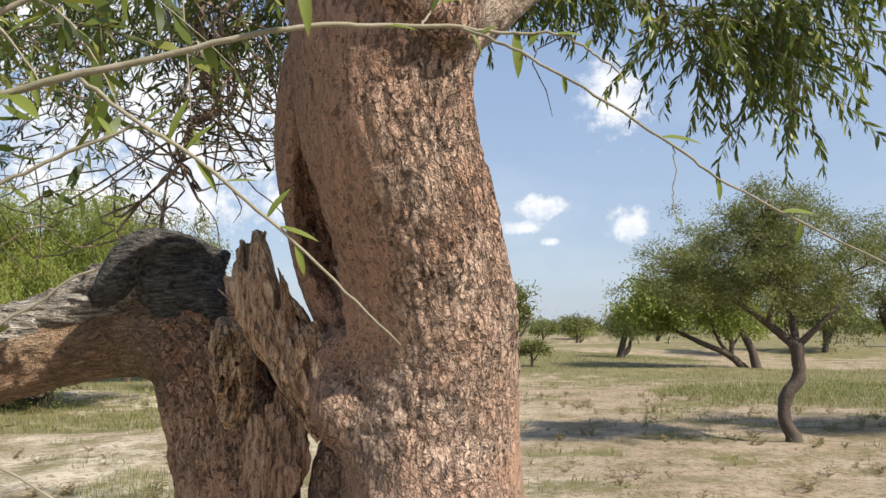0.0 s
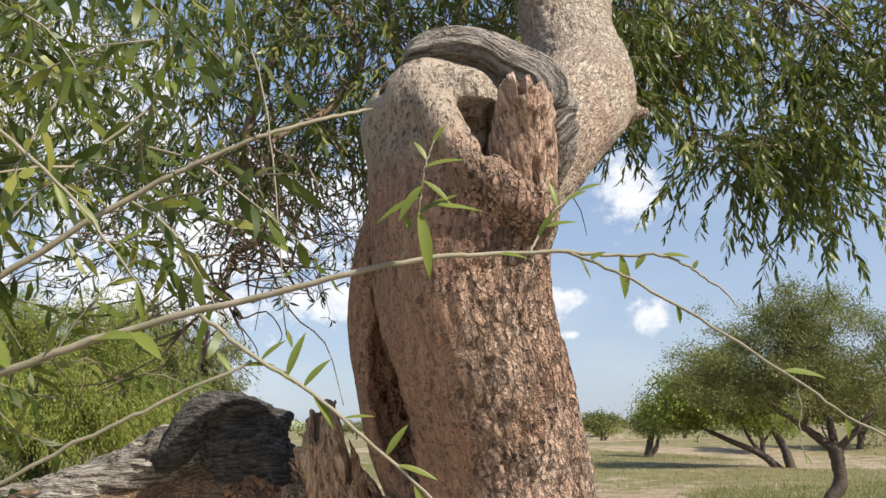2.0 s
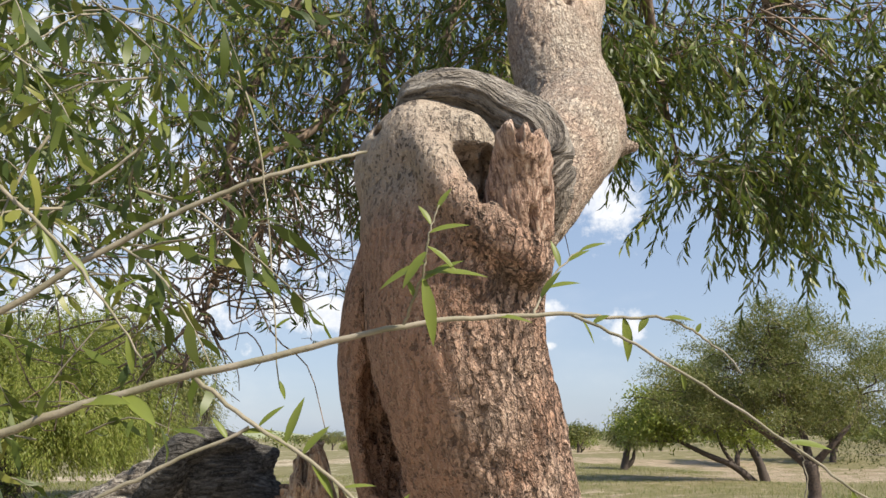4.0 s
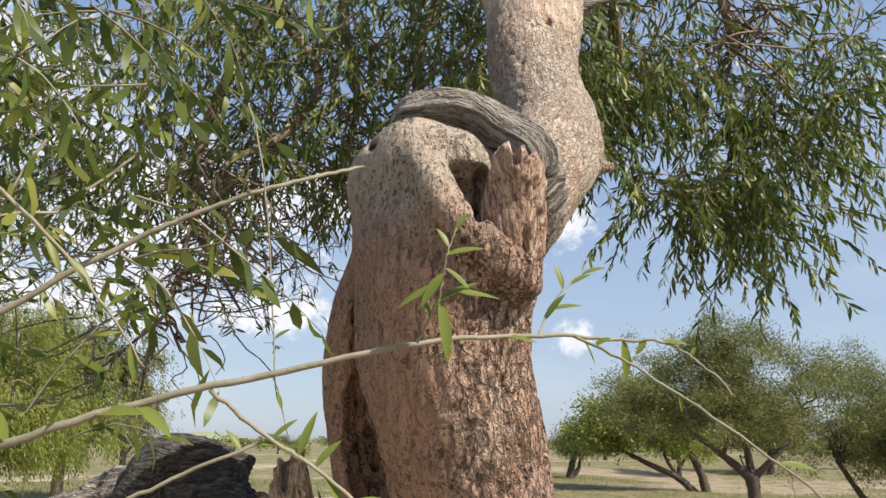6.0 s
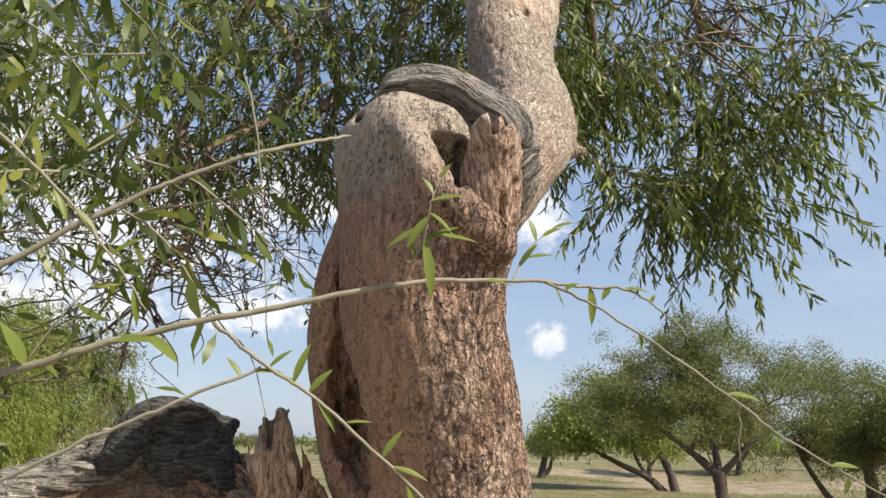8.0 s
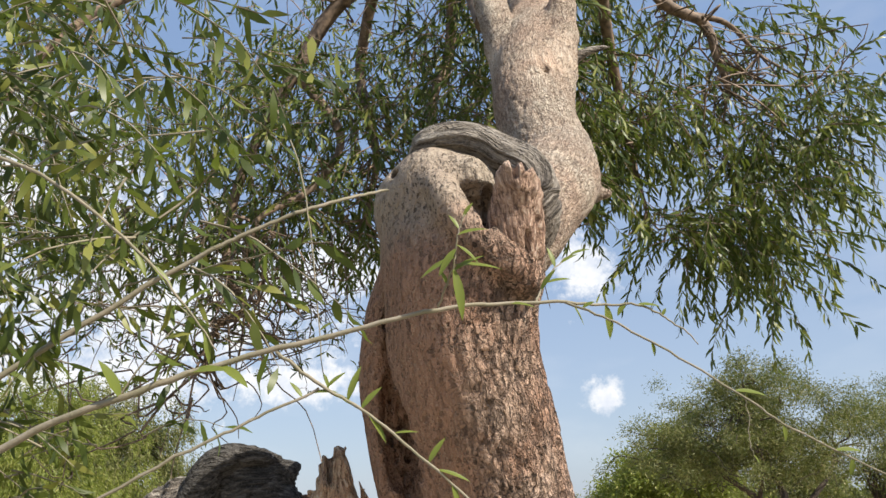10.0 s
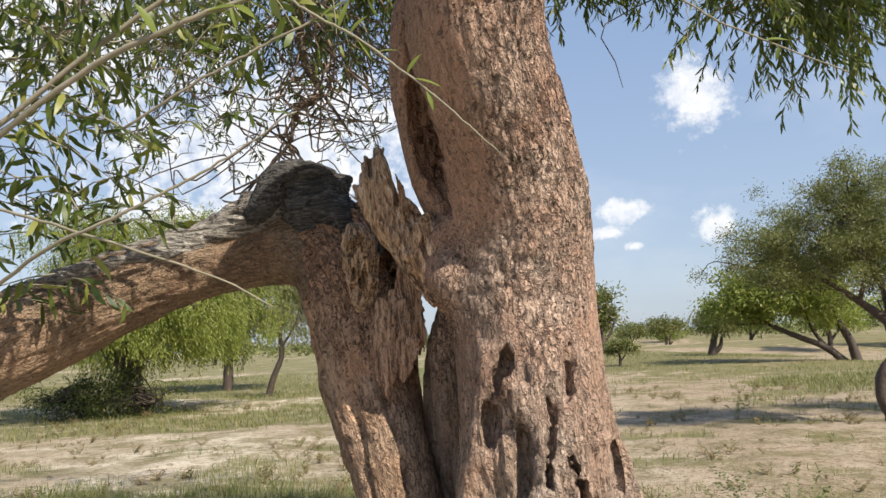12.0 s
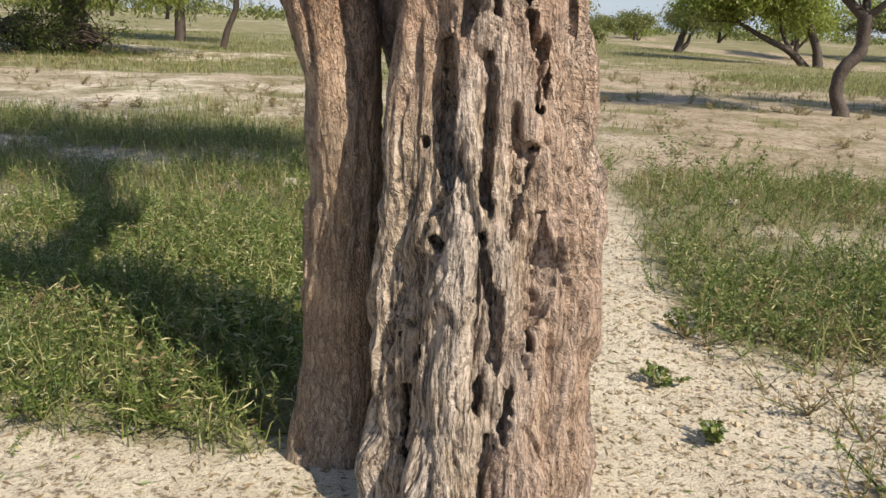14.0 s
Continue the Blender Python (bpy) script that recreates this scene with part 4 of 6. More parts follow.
def make_side_stem():
    clay = Clay((-1.95, 1.05, -0.08), (-0.20, 1.86, 1.84), 0.006)
    stem = [(-0.330, 1.47, -0.10, 0.100), (-0.320, 1.475, 0.05, 0.088), (-0.312, 1.48, 0.2, 0.080), (-0.310, 1.485, 0.45, 0.078), (-0.308, 1.475, 0.64, 0.072), (-0.316, 1.48, 0.78, 0.072), (-0.330, 1.51, 0.90, 0.078), (-0.356, 1.55, 1.01, 0.090),
            (-0.388, 1.59, 1.13, 0.102), (-0.425, 1.63, 1.25, 0.112), (-0.445, 1.66, 1.38, 0.122), (-0.475, 1.69, 1.5, 0.130), (-0.55, 1.715, 1.585, 0.105), (-0.66, 1.715, 1.60, 0.088), (-0.80, 1.705, 1.575, 0.078), (-0.95, 1.68, 1.545, 0.085), (-1.10, 1.65, 1.49, 0.100), (-1.26, 1.58, 1.41, 0.112), (-1.5, 1.45, 1.28, 0.12), (-1.9, 1.2, 1.05, 0.13)]
    clay.limb([tuple(p) for p in smooth_line(stem, 3)], 0.03)
    clay.limb([(-0.345, 1.62, 1.20, 0.05), (-0.36, 1.64, 1.40, 0.06), (-0.40, 1.63, 1.58, 0.055), (-0.44, 1.64, 1.66, 0.04)], 0.03)
    clay.limb([(-0.25, 1.47, 0.0, 0.05), (-0.252, 1.475, 0.3, 0.035), (-0.262, 1.50, 0.75, 0.028), (-0.285, 1.55, 1.0, 0.03)], 0.02)
    clay.limb([(-0.40, 1.43, -0.05, 0.06), (-0.37, 1.45, 0.2, 0.04), (-0.365, 1.46, 0.6, 0.03)], 0.03)
    # torn hollow under the dead cap, socket in the limb, seams
    clay.cut([tuple(p) for p in smooth_line([(-0.378, 1.53, 1.63, 0.024), (-0.358, 1.53, 1.56, 0.040), (-0.342, 1.53, 1.47, 0.034), (-0.325, 1.52, 1.36, 0.016)], 4)], 0.008, (1, 2.4, 1), 0.022)
    clay.cut([(-0.86, 1.60, 1.548, 0.018), (-0.80, 1.60, 1.538, 0.010)], 0.012)
    clay.cut([(-0.43, 1.505, 1.60, 0.010), (-0.41, 1.515, 1.48, 0.014), (-0.40, 1.52, 1.40, 0.006)], 0.01)
    clay.cut([(-0.268, 1.43, 0.95, 0.010), (-0.262, 1.41, 0.70, 0.012), (-0.262, 1.40, 0.45, 0.008)], 0.01)
    clay.cut([(-0.40, 1.385, 0.16, 0.010), (-0.392, 1.39, 0.05, 0.014)], 0.01)
    v, n, q = clay.surface()
    flat = np.clip((-0.55 - v[:, 0]) / 0.15, 0, 1)
    g, way = along_axis(v, stem)
    lift = bark_relief(v, n, g, way, 0.8, 0.8, 0.22)
    seams = (1 - np.abs(2 * field_noise(g * np.array((13, 13, 1.6)) + 6) - 1)) ** 5
    lift -= 0.016 * seams * (1 - flat)
    pile = Pile()
    pile.add(v + n * lift[:, None], q)
    me = set_grain(pile.mesh("side_stem", STEM_BARK), g)
    me.materials.append(BARK_LIMB)
    middle = (v[q].mean(1)[:, 0] + 0.05 * field_noise(v[q].mean(1) * 14)) < -0.55
    me.polygons.foreach_set("material_index", middle.astype(np.int32))
    return part("side_stem", me, TREE, "brown second stem bent over into a low horizontal limb")


STEM = make_side_stem()


def make_dead_cap():
    clay = Clay((-0.78, 1.50, 1.50), (-0.34, 1.84, 1.86), 0.004)
    clay.limb([(-0.575, 1.70, 1.665, 0.088), (-0.585, 1.68, 1.715, 0.074), (-0.592, 1.67, 1.748, 0.050)], 0.04)
    clay.limb([(-0.57, 1.655, 1.745, 0.040), (-0.515, 1.645, 1.745, 0.030), (-0.482, 1.642, 1.748, 0.018), (-0.458, 1.640, 1.760, 0.008)], 0.03)
    clay.limb([(-0.53, 1.655, 1.70, 0.058), (-0.475, 1.64, 1.655, 0.040), (-0.425, 1.615, 1.605, 0.026), (-0.385, 1.59, 1.56, 0.014)], 0.03)
    clay.limb([tuple(p) for p in smooth_line([(-0.50, 1.625, 1.772, 0.012), (-0.56, 1.61, 1.785, 0.020), (-0.615, 1.605, 1.780, 0.028), (-0.655, 1.605, 1.745, 0.034), (-0.680, 1.61, 1.70, 0.034), (-0.72, 1.63, 1.668, 0.026)], 4)], 0.010)
    clay.cut([(-0.575, 1.575, 1.755, 0.008), (-0.612, 1.570, 1.735, 0.013), (-0.630, 1.570, 1.69, 0.014), (-0.650, 1.58, 1.65, 0.008)], 0.008, (1, 2, 1))
    clay.cut([(-0.475, 1.61, 1.74, 0.006), (-0.455, 1.61, 1.735, 0.006)], 0.006)
    v, n, q = clay.surface()
    c = np.array((-0.50, 1.6, 1.52))
    rad = np.linalg.norm((v - c) * np.array((0.9, 0.6, 1)), axis=1)
    w = rad * 95 + 4 * field_noise(v * 11)
    grain = np.abs(2 * (w - np.floor(w)) - 1)
    lift = 0.0030 * (grain - 0.5) * (0.3 + field_noise(v * 22)) + 0.006 * (field_noise(v * 14) - 0.5) + 0.0015 * (field_noise(v * 90) - 0.5)
    pile = Pile()
    pile.add(v + n * lift[:, None], q)
    part("dead_cap", pile.mesh("dead_cap", GREY_WOOD), TREE, "dark grey weathered dead wood crowning the bend")
    # bleached ridge that runs down the back of the limb
    clay = Clay((-1.50, 1.40, 1.36), (-0.64, 1.80, 1.78), 0.0055)
    clay.limb([tuple(p) for p in smooth_line([(-0.67, 1.655, 1.712, 0.044), (-0.74, 1.665, 1.668, 0.044), (-0.84, 1.672, 1.632, 0.040), (-0.98, 1.665, 1.595, 0.034), (-1.12, 1.64, 1.552, 0.036), (-1.28, 1.57, 1.485, 0.034), (-1.45, 1.48, 1.41, 0.02)], 4)], 0.03)
    clay.limb([(-0.86, 1.64, 1.610, 0.022), (-1.0, 1.60, 1.580, 0.022), (-1.2, 1.55, 1.525, 0.02)], 0.01)
    v, n, q = clay.surface()
    long = 1 - np.abs(2 * field_noise(v * np.array((8, 75, 75))) - 1)
    lift = 0.014 * (long - 0.5) + 0.014 * (field_noise(v * 16) - 0.5) + 0.006 * (field_noise(v * np.array((30, 120, 120))) - 0.5)
    pile = Pile()
    pile.add(v + n * lift[:, None], q)
    part("dead_ridge", pile.mesh("dead_ridge", PALE_WOOD), TREE, "bleached cracked ridge of dead wood")


make_dead_cap()


def make_head_wood():
    # the broken block that stands out of the head
    clay = Clay((-0.12, 0.90, 1.98), (0.14, 1.22, 2.30), 0.0032)
    clay.limb([tuple(p) for p in smooth_line([(-0.008, 1.10, 2.045, 0.040), (-0.006, 1.078, 2.09, 0.042), (-0.002, 1.058, 2.135, 0.038), (-0.004, 1.035, 2.17, 0.026), (-0.006, 1.02, 2.19, 0.014)], 4)], 0.02)
    # splintered faces that stand side by side, each with its own broken end
    for x0, x1, y1, top, r in ((-0.050, -0.030, 1.004, 2.208, 0.012), (-0.036, -0.020, 0.990, 2.214, 0.012), (-0.022, -0.010, 0.986, 2.209, 0.012), (-0.008, 0.000, 0.984, 2.206, 0.012), (0.006, 0.010, 0.988, 2.202, 0.012), (0.020, 0.022, 0.996, 2.202, 0.012), (0.034, 0.030, 1.012, 2.196, 0.011)):
        clay.limb([(x0, 1.062, 2.075, r * 1.2), ((x0 + x1) / 2, 1.034, 2.135, r * 1.15), (x1 * 0.9 + x0 * 0.1, y1 + 0.012, top - 0.03, r), (x1, y1, top - 0.008, r * 0.8), (x1 + 0.002, y1 - 0.002, top + 0.002, r * 0.35)], 0.006)
    clay.cut([(0.012, 1.02, 2.098, 0.005), (0.010, 1.025, 2.07, 0.006), (0.006, 1.035, 2.05, 0.003)], 0.004, (1, 3, 1))
    clay.cut([(-0.010, 0.97, 2.225, 0.007), (-0.008, 0.985, 2.185, 0.003)], 0.004, (1, 3, 1))
    clay.cut([(0.014, 0.975, 2.222, 0.007), (0.012, 0.985, 2.195, 0.003)], 0.004, (1, 3, 1))
    v, n, q = clay.surface()
    # grain that fans out from the foot and bends round to the roll
    bent = v[:, 0] + 0.10 * (v[:, 2] - 2.05) - 0.9 * np.clip(v[:, 2] - 2.15, 0, 1) * np.clip(v[:, 0], 0, 1) * 10
    w = np.stack([bent * 110, v[:, 1] * 60, v[:, 2] * 7], 1)
    lift = 0.0040 * (np.abs(2 * field_noise(w * 0.8) - 1) - 0.5) + 0.0016 * (np.abs(2 * field_noise(w * 1.5 + 4) - 1) - 0.5) + 0.005 * (field_noise(v * 30) - 0.5)
    pile = Pile()
    pile.add(v + n * lift[:, None], q)
    part("broken_block", set_grain(pile.mesh("broken_block", BLOCK_WOOD), np.stack([bent, v[:, 1], v[:, 2]], 1)), TREE, "splintered reddish brown block of broken wood")
    # the grey roll that lies over the head and bends down beside the block
    line = smooth_line([(-0.190, 1.165, 2.292, 0.005), (-0.172, 1.138, 2.308, 0.013), (-0.152, 1.12, 2.318, 0.021), (-0.098, 1.11, 2.322, 0.026), (-0.053, 1.105, 2.309, 0.0275), (-0.019, 1.10, 2.287, 0.0275), (0.022, 1.085, 2.258, 0.027), (0.046, 1.075, 2.224, 0.027), (0.053, 1.07, 2.185, 0.027), (0.047, 1.07, 2.135, 0.026), (0.034, 1.085, 2.085, 0.018), (0.022, 1.12, 2.05, 0.008)], 14)
    sides = 48
    pile = Pile()
    tube(pile, line, sides, True, 1.15)
    v = pile.v[0]
    k = np.arange(len(line) * sides) % sides
    i = np.arange(len(line) * sides) // sides
    groove = field_noise(np.stack([np.cos(k * 2 * np.pi / sides) * 5.5, np.sin(k * 2 * np.pi / sides) * 5.5, i * 0.03], 1))
    fine = field_noise(np.stack([np.cos(k * 2 * np.pi / sides) * 10, np.sin(k * 2 * np.pi / sides) * 10, i * 0.06], 1))
    axis = line[i, :3]
    out = v[: len(i)] - axis
    v[: len(i)] = axis + out * (1 + 0.34 * (groove - 0.5) + 0.10 * (fine - 0.5))[:, None]
    run = np.concatenate([[0], np.cumsum(np.linalg.norm(np.diff(line[:, :3], axis=0), axis=1))])
    turn = k * 2 * np.pi / sides
    grain = np.vstack([np.stack([np.cos(turn) * line[i, 3], np.sin(turn) * line[i, 3], run[i]], 1), np.zeros((2, 3))])
    part("wood_roll", set_grain(pile.mesh("wood_roll", ROLL_WOOD), grain), TREE, "grey weathered roll of grown-over wood with long cracks")


make_head_wood()


def make_stub():
    rng = np.random.default_rng(12)
    clay = Clay((-0.46, 1.30, 1.32), (-0.12, 1.52, 1.82), 0.0036)
    clay.limb([(-0.170, 1.40, 1.46, 0.075), (-0.245, 1.41, 1.535, 0.062), (-0.315, 1.42, 1.61, 0.050), (-0.350, 1.425, 1.675, 0.044), (-0.350, 1.43, 1.735, 0.032), (-0.338, 1.43, 1.765, 0.022)], 0.02, (1, 0.7, 1))
    clay.limb([(-0.375, 1.43, 1.66, 0.022), (-0.376, 1.43, 1.72, 0.014), (-0.378, 1.435, 1.765, 0.005)], 0.006)
    clay.limb([(-0.36, 1.42, 1.63, 0.026), (-0.392, 1.425, 1.675, 0.012), (-0.404, 1.43, 1.695, 0.004)], 0.008)
    clay.limb([(-0.255, 1.39, 1.56, 0.026), (-0.285, 1.395, 1.62, 0.014), (-0.298, 1.40, 1.70, 0.004)], 0.008)
    clay.limb([(-0.20, 1.38, 1.50, 0.04), (-0.225, 1.375, 1.57, 0.022), (-0.232, 1.375, 1.605, 0.012)], 0.008)
    clay.limb([(-0.235, 1.36, 1.46, 0.016), (-0.262, 1.355, 1.52, 0.016), (-0.250, 1.36, 1.585, 0.008)], 0.006)
    clay.cut([(-0.366, 1.40, 1.79, 0.007), (-0.362, 1.41, 1.715, 0.004)], 0.004, (1, 6, 1))
    clay.cut([(-0.318, 1.40, 1.77, 0.012), (-0.306, 1.40, 1.71, 0.010), (-0.30, 1.40, 1.64, 0.004)], 0.004, (1, 6, 1))
    clay.cut([(-0.272, 1.37, 1.62, 0.010), (-0.262, 1.37, 1.575, 0.004)], 0.004, (1, 6, 1))
    v, n, q = clay.surface()
    axis, flat = unit(np.array((-0.42, 0.05, 0.9))), np.array((0.9, 0, 0.42))
    w = np.stack([v @ flat * 75, v[:, 1] * 75, v @ axis * 6], 1)
    lift = 0.011 * (np.abs(2 * field_noise(w * (0.8, 0.8, 0.5)) - 1) - 0.5) + 0.003 * (np.abs(2 * field_noise(w * (1.8, 1.8, 0.7) + 4) - 1) - 0.5) + 0.005 * (field_noise(v * 28) - 0.5)
    pile = Pile()
    pile.add(v + n * lift[:, None], q)
    stub = part("broken_stub", pile.mesh("broken_stub", TORN_WOOD, False), TREE, "splintered brown stub of a torn-off branch")
    # loose splinters: foot, tip, width, thickness
    for a, b, w, k in (
        ((-0.265, 1.395, 1.585), (-0.302, 1.40, 1.712), 0.010, 0.6), ((-0.33, 1.40, 1.62), (-0.412, 1.41, 1.675), 0.012, 0.5), ((-0.225, 1.365, 1.44), (-0.275, 1.35, 1.575), 0.014, 0.6),
        ((-0.205, 1.355, 1.45), (-0.235, 1.345, 1.56), 0.012, 0.6), ((-0.26, 1.37, 1.49), (-0.335, 1.375, 1.60), 0.013, 0.5), ((-0.22, 1.38, 1.41), (-0.30, 1.385, 1.50), 0.014, 0.5),
    ):
        a, b = np.array(a), np.array(b)
        u = np.linspace(0, 1, 9)[:, None]
        mid = a + (b - a) * u + 0.006 * np.sin(u * 3.1) * rng.standard_normal(3)
        r = w * (1 - 0.55 * u[:, 0]) * (1 + 0.22 * rng.standard_normal(9))
        r[-1], r[-2] = w * 0.12, w * rng.uniform(0.25, 0.5)
        pile = Pile()
        tube(pile, smooth_line(np.column_stack([mid, np.abs(r)]), 3), 10, True, k, 0.10, rng)
        part("splinter", pile.mesh("splinter", TORN_WOOD, False), stub)
    # torn patch of bark beside the hollow, and loose slabs with ragged ends
    clay = Clay((-0.50, 1.44, 1.36), (-0.36, 1.62, 1.66), 0.0036)
    clay.limb([tuple(p) for p in smooth_line([(-0.425, 1.545, 1.60, 0.030), (-0.415, 1.54, 1.55, 0.036), (-0.412, 1.545, 1.48, 0.032), (-0.418, 1.555, 1.42, 0.014)], 4)], 0.02)
    for x, z, r in ((-0.428, 1.555, 0.010), (-0.40, 1.53, 0.008), (-0.425, 1.50, 0.009), (-0.405, 1.485, 0.010), (-0.43, 1.455, 0.010), (-0.41, 1.575, 0.007)):
        clay.cut([(x, 1.512, z + r, r), (x - 0.004, 1.512, z - r, r * 0.8)], 0.005, (1, 2, 1), 0.006)
    v, n, q = clay.surface()
    lift = 0.010 * (field_noise(v * 70) - 0.5) + 0.008 * (field_noise(v * 32 + 3) - 0.5) + 0.006 * (np.abs(2 * field_noise(v * np.array((90, 90, 14))) - 1) - 0.5)
    pile = Pile()
    pile.add(v + n * lift[:, None], q)
    part("torn_patch", pile.mesh("torn_patch", TORN_BARK, False), TREE, "torn orange-brown patch of rotting bark")
    for top, end, w in (((-0.315, 1.545, 1.52), (-0.280, 1.525, 1.30), 0.030), ((-0.335, 1.53, 1.46), (-0.318, 1.505, 1.24), 0.034), ((-0.365, 1.52, 1.44), (-0.350, 1.50, 1.20), 0.026)):
        m = 15
        u = np.linspace(0, 1, m)[:, None]
        mid = np.array(top) + (np.array(end) - np.array(top)) * u + 0.006 * np.cumsum(rng.standard_normal((m, 3)), 0) * (0.5, 0.3, 0) / 2
        r = w * np.interp(u[:, 0], (0, 0.15, 0.6, 0.8, 0.9, 1), (0.4, 0.9, 1.0, 0.8, 0.5, 0.06)) * (1 + 0.10 * rng.standard_normal(m))
        pile = Pile()
        tube(pile, smooth_line(np.column_stack([mid, np.abs(r)]), 3), 14, True, 0.2, 0.05, rng)
        part("bark_flap", pile.mesh("bark_flap", FLAP_WOOD, False), TREE, "loose flap of torn brown bark")


make_stub()


def make_upper_limb():
    clay = Clay((-0.10, 1.05, 2.0), (0.62, 2.9, 3.7), 0.0075)
    axis = [(-0.04, 1.26, 2.12, 0.10), (0.06, 1.42, 2.26, 0.105), (0.17, 1.62, 2.42, 0.110), (0.225, 1.78, 2.54, 0.112), (0.215, 1.88, 2.68, 0.110), (0.20, 1.95, 2.82, 0.112), (0.215, 2.02, 2.97, 0.110), (0.25, 2.12, 3.12, 0.112), (0.29, 2.25, 3.30, 0.10), (0.30, 2.45, 3.55, 0.09)]
    clay.limb([tuple(p) for p in smooth_line(axis, 3)], 0.03)
    clay.limb([(0.27, 1.93, 2.80, 0.06), (0.30, 2.0, 2.98, 0.065), (0.335, 2.06, 3.15, 0.06), (0.36, 2.10, 3.3, 0.05)], 0.02)
    clay.limb([(0.16, 2.05, 2.95, 0.06), (0.15, 2.12, 3.15, 0.06), (0.12, 2.2, 3.4, 0.06)], 0.02)
    clay.limb([(0.30, 1.75, 2.45, 0.022), (0.352, 1.74, 2.452, 0.012)], 0.03)
    clay.cut([(0.235, 1.87, 2.93, 0.014), (0.24, 1.88, 2.91, 0.012)], 0.01)
    clay.cut([(0.225, 1.90, 3.0, 0.006), (0.245, 1.80, 2.75, 0.005)], 0.01)
    v, n, q = clay.surface()
    g, way = along_axis(v, axis)
    pile = Pile()
    pile.add(v + n * bark_relief(v, n, g, way, 0.45, 1.0, 0.45)[:, None], q)
    part("upper_limb", set_grain(pile.mesh("upper_limb", BARK_PALE), g), TREE, "pale smoother upper limb leaning away")
    pile = Pile()
    tube(pile, smooth_line([(0.33, 2.06, 3.02, 0.02), (0.40, 2.04, 3.07, 0.016), (0.46, 2.03, 3.085, 0.009), (0.49, 2.03, 3.088, 0.002)], 5), 8)
    part("dead_spur", pile.mesh("dead_spur", PALE_WOOD), TREE, "bleached broken spur")


make_upper_limb()


def crooked(start, end, r0, r1, rng, bend=0.12, n=6):
    """A kinked branch line."""
    a, b = np.array(start, float), np.array(end, float)
    u = np.linspace(0, 1, n)[:, None]
    p = a + (b - a) * u + bend * np.linalg.norm(b - a) * rng.standard_normal((n, 3)) * np.sin(np.pi * u) ** 0.5
    return smooth_line(np.column_stack([p, r0 + (r1 - r0) * u[:, 0]]), 3)


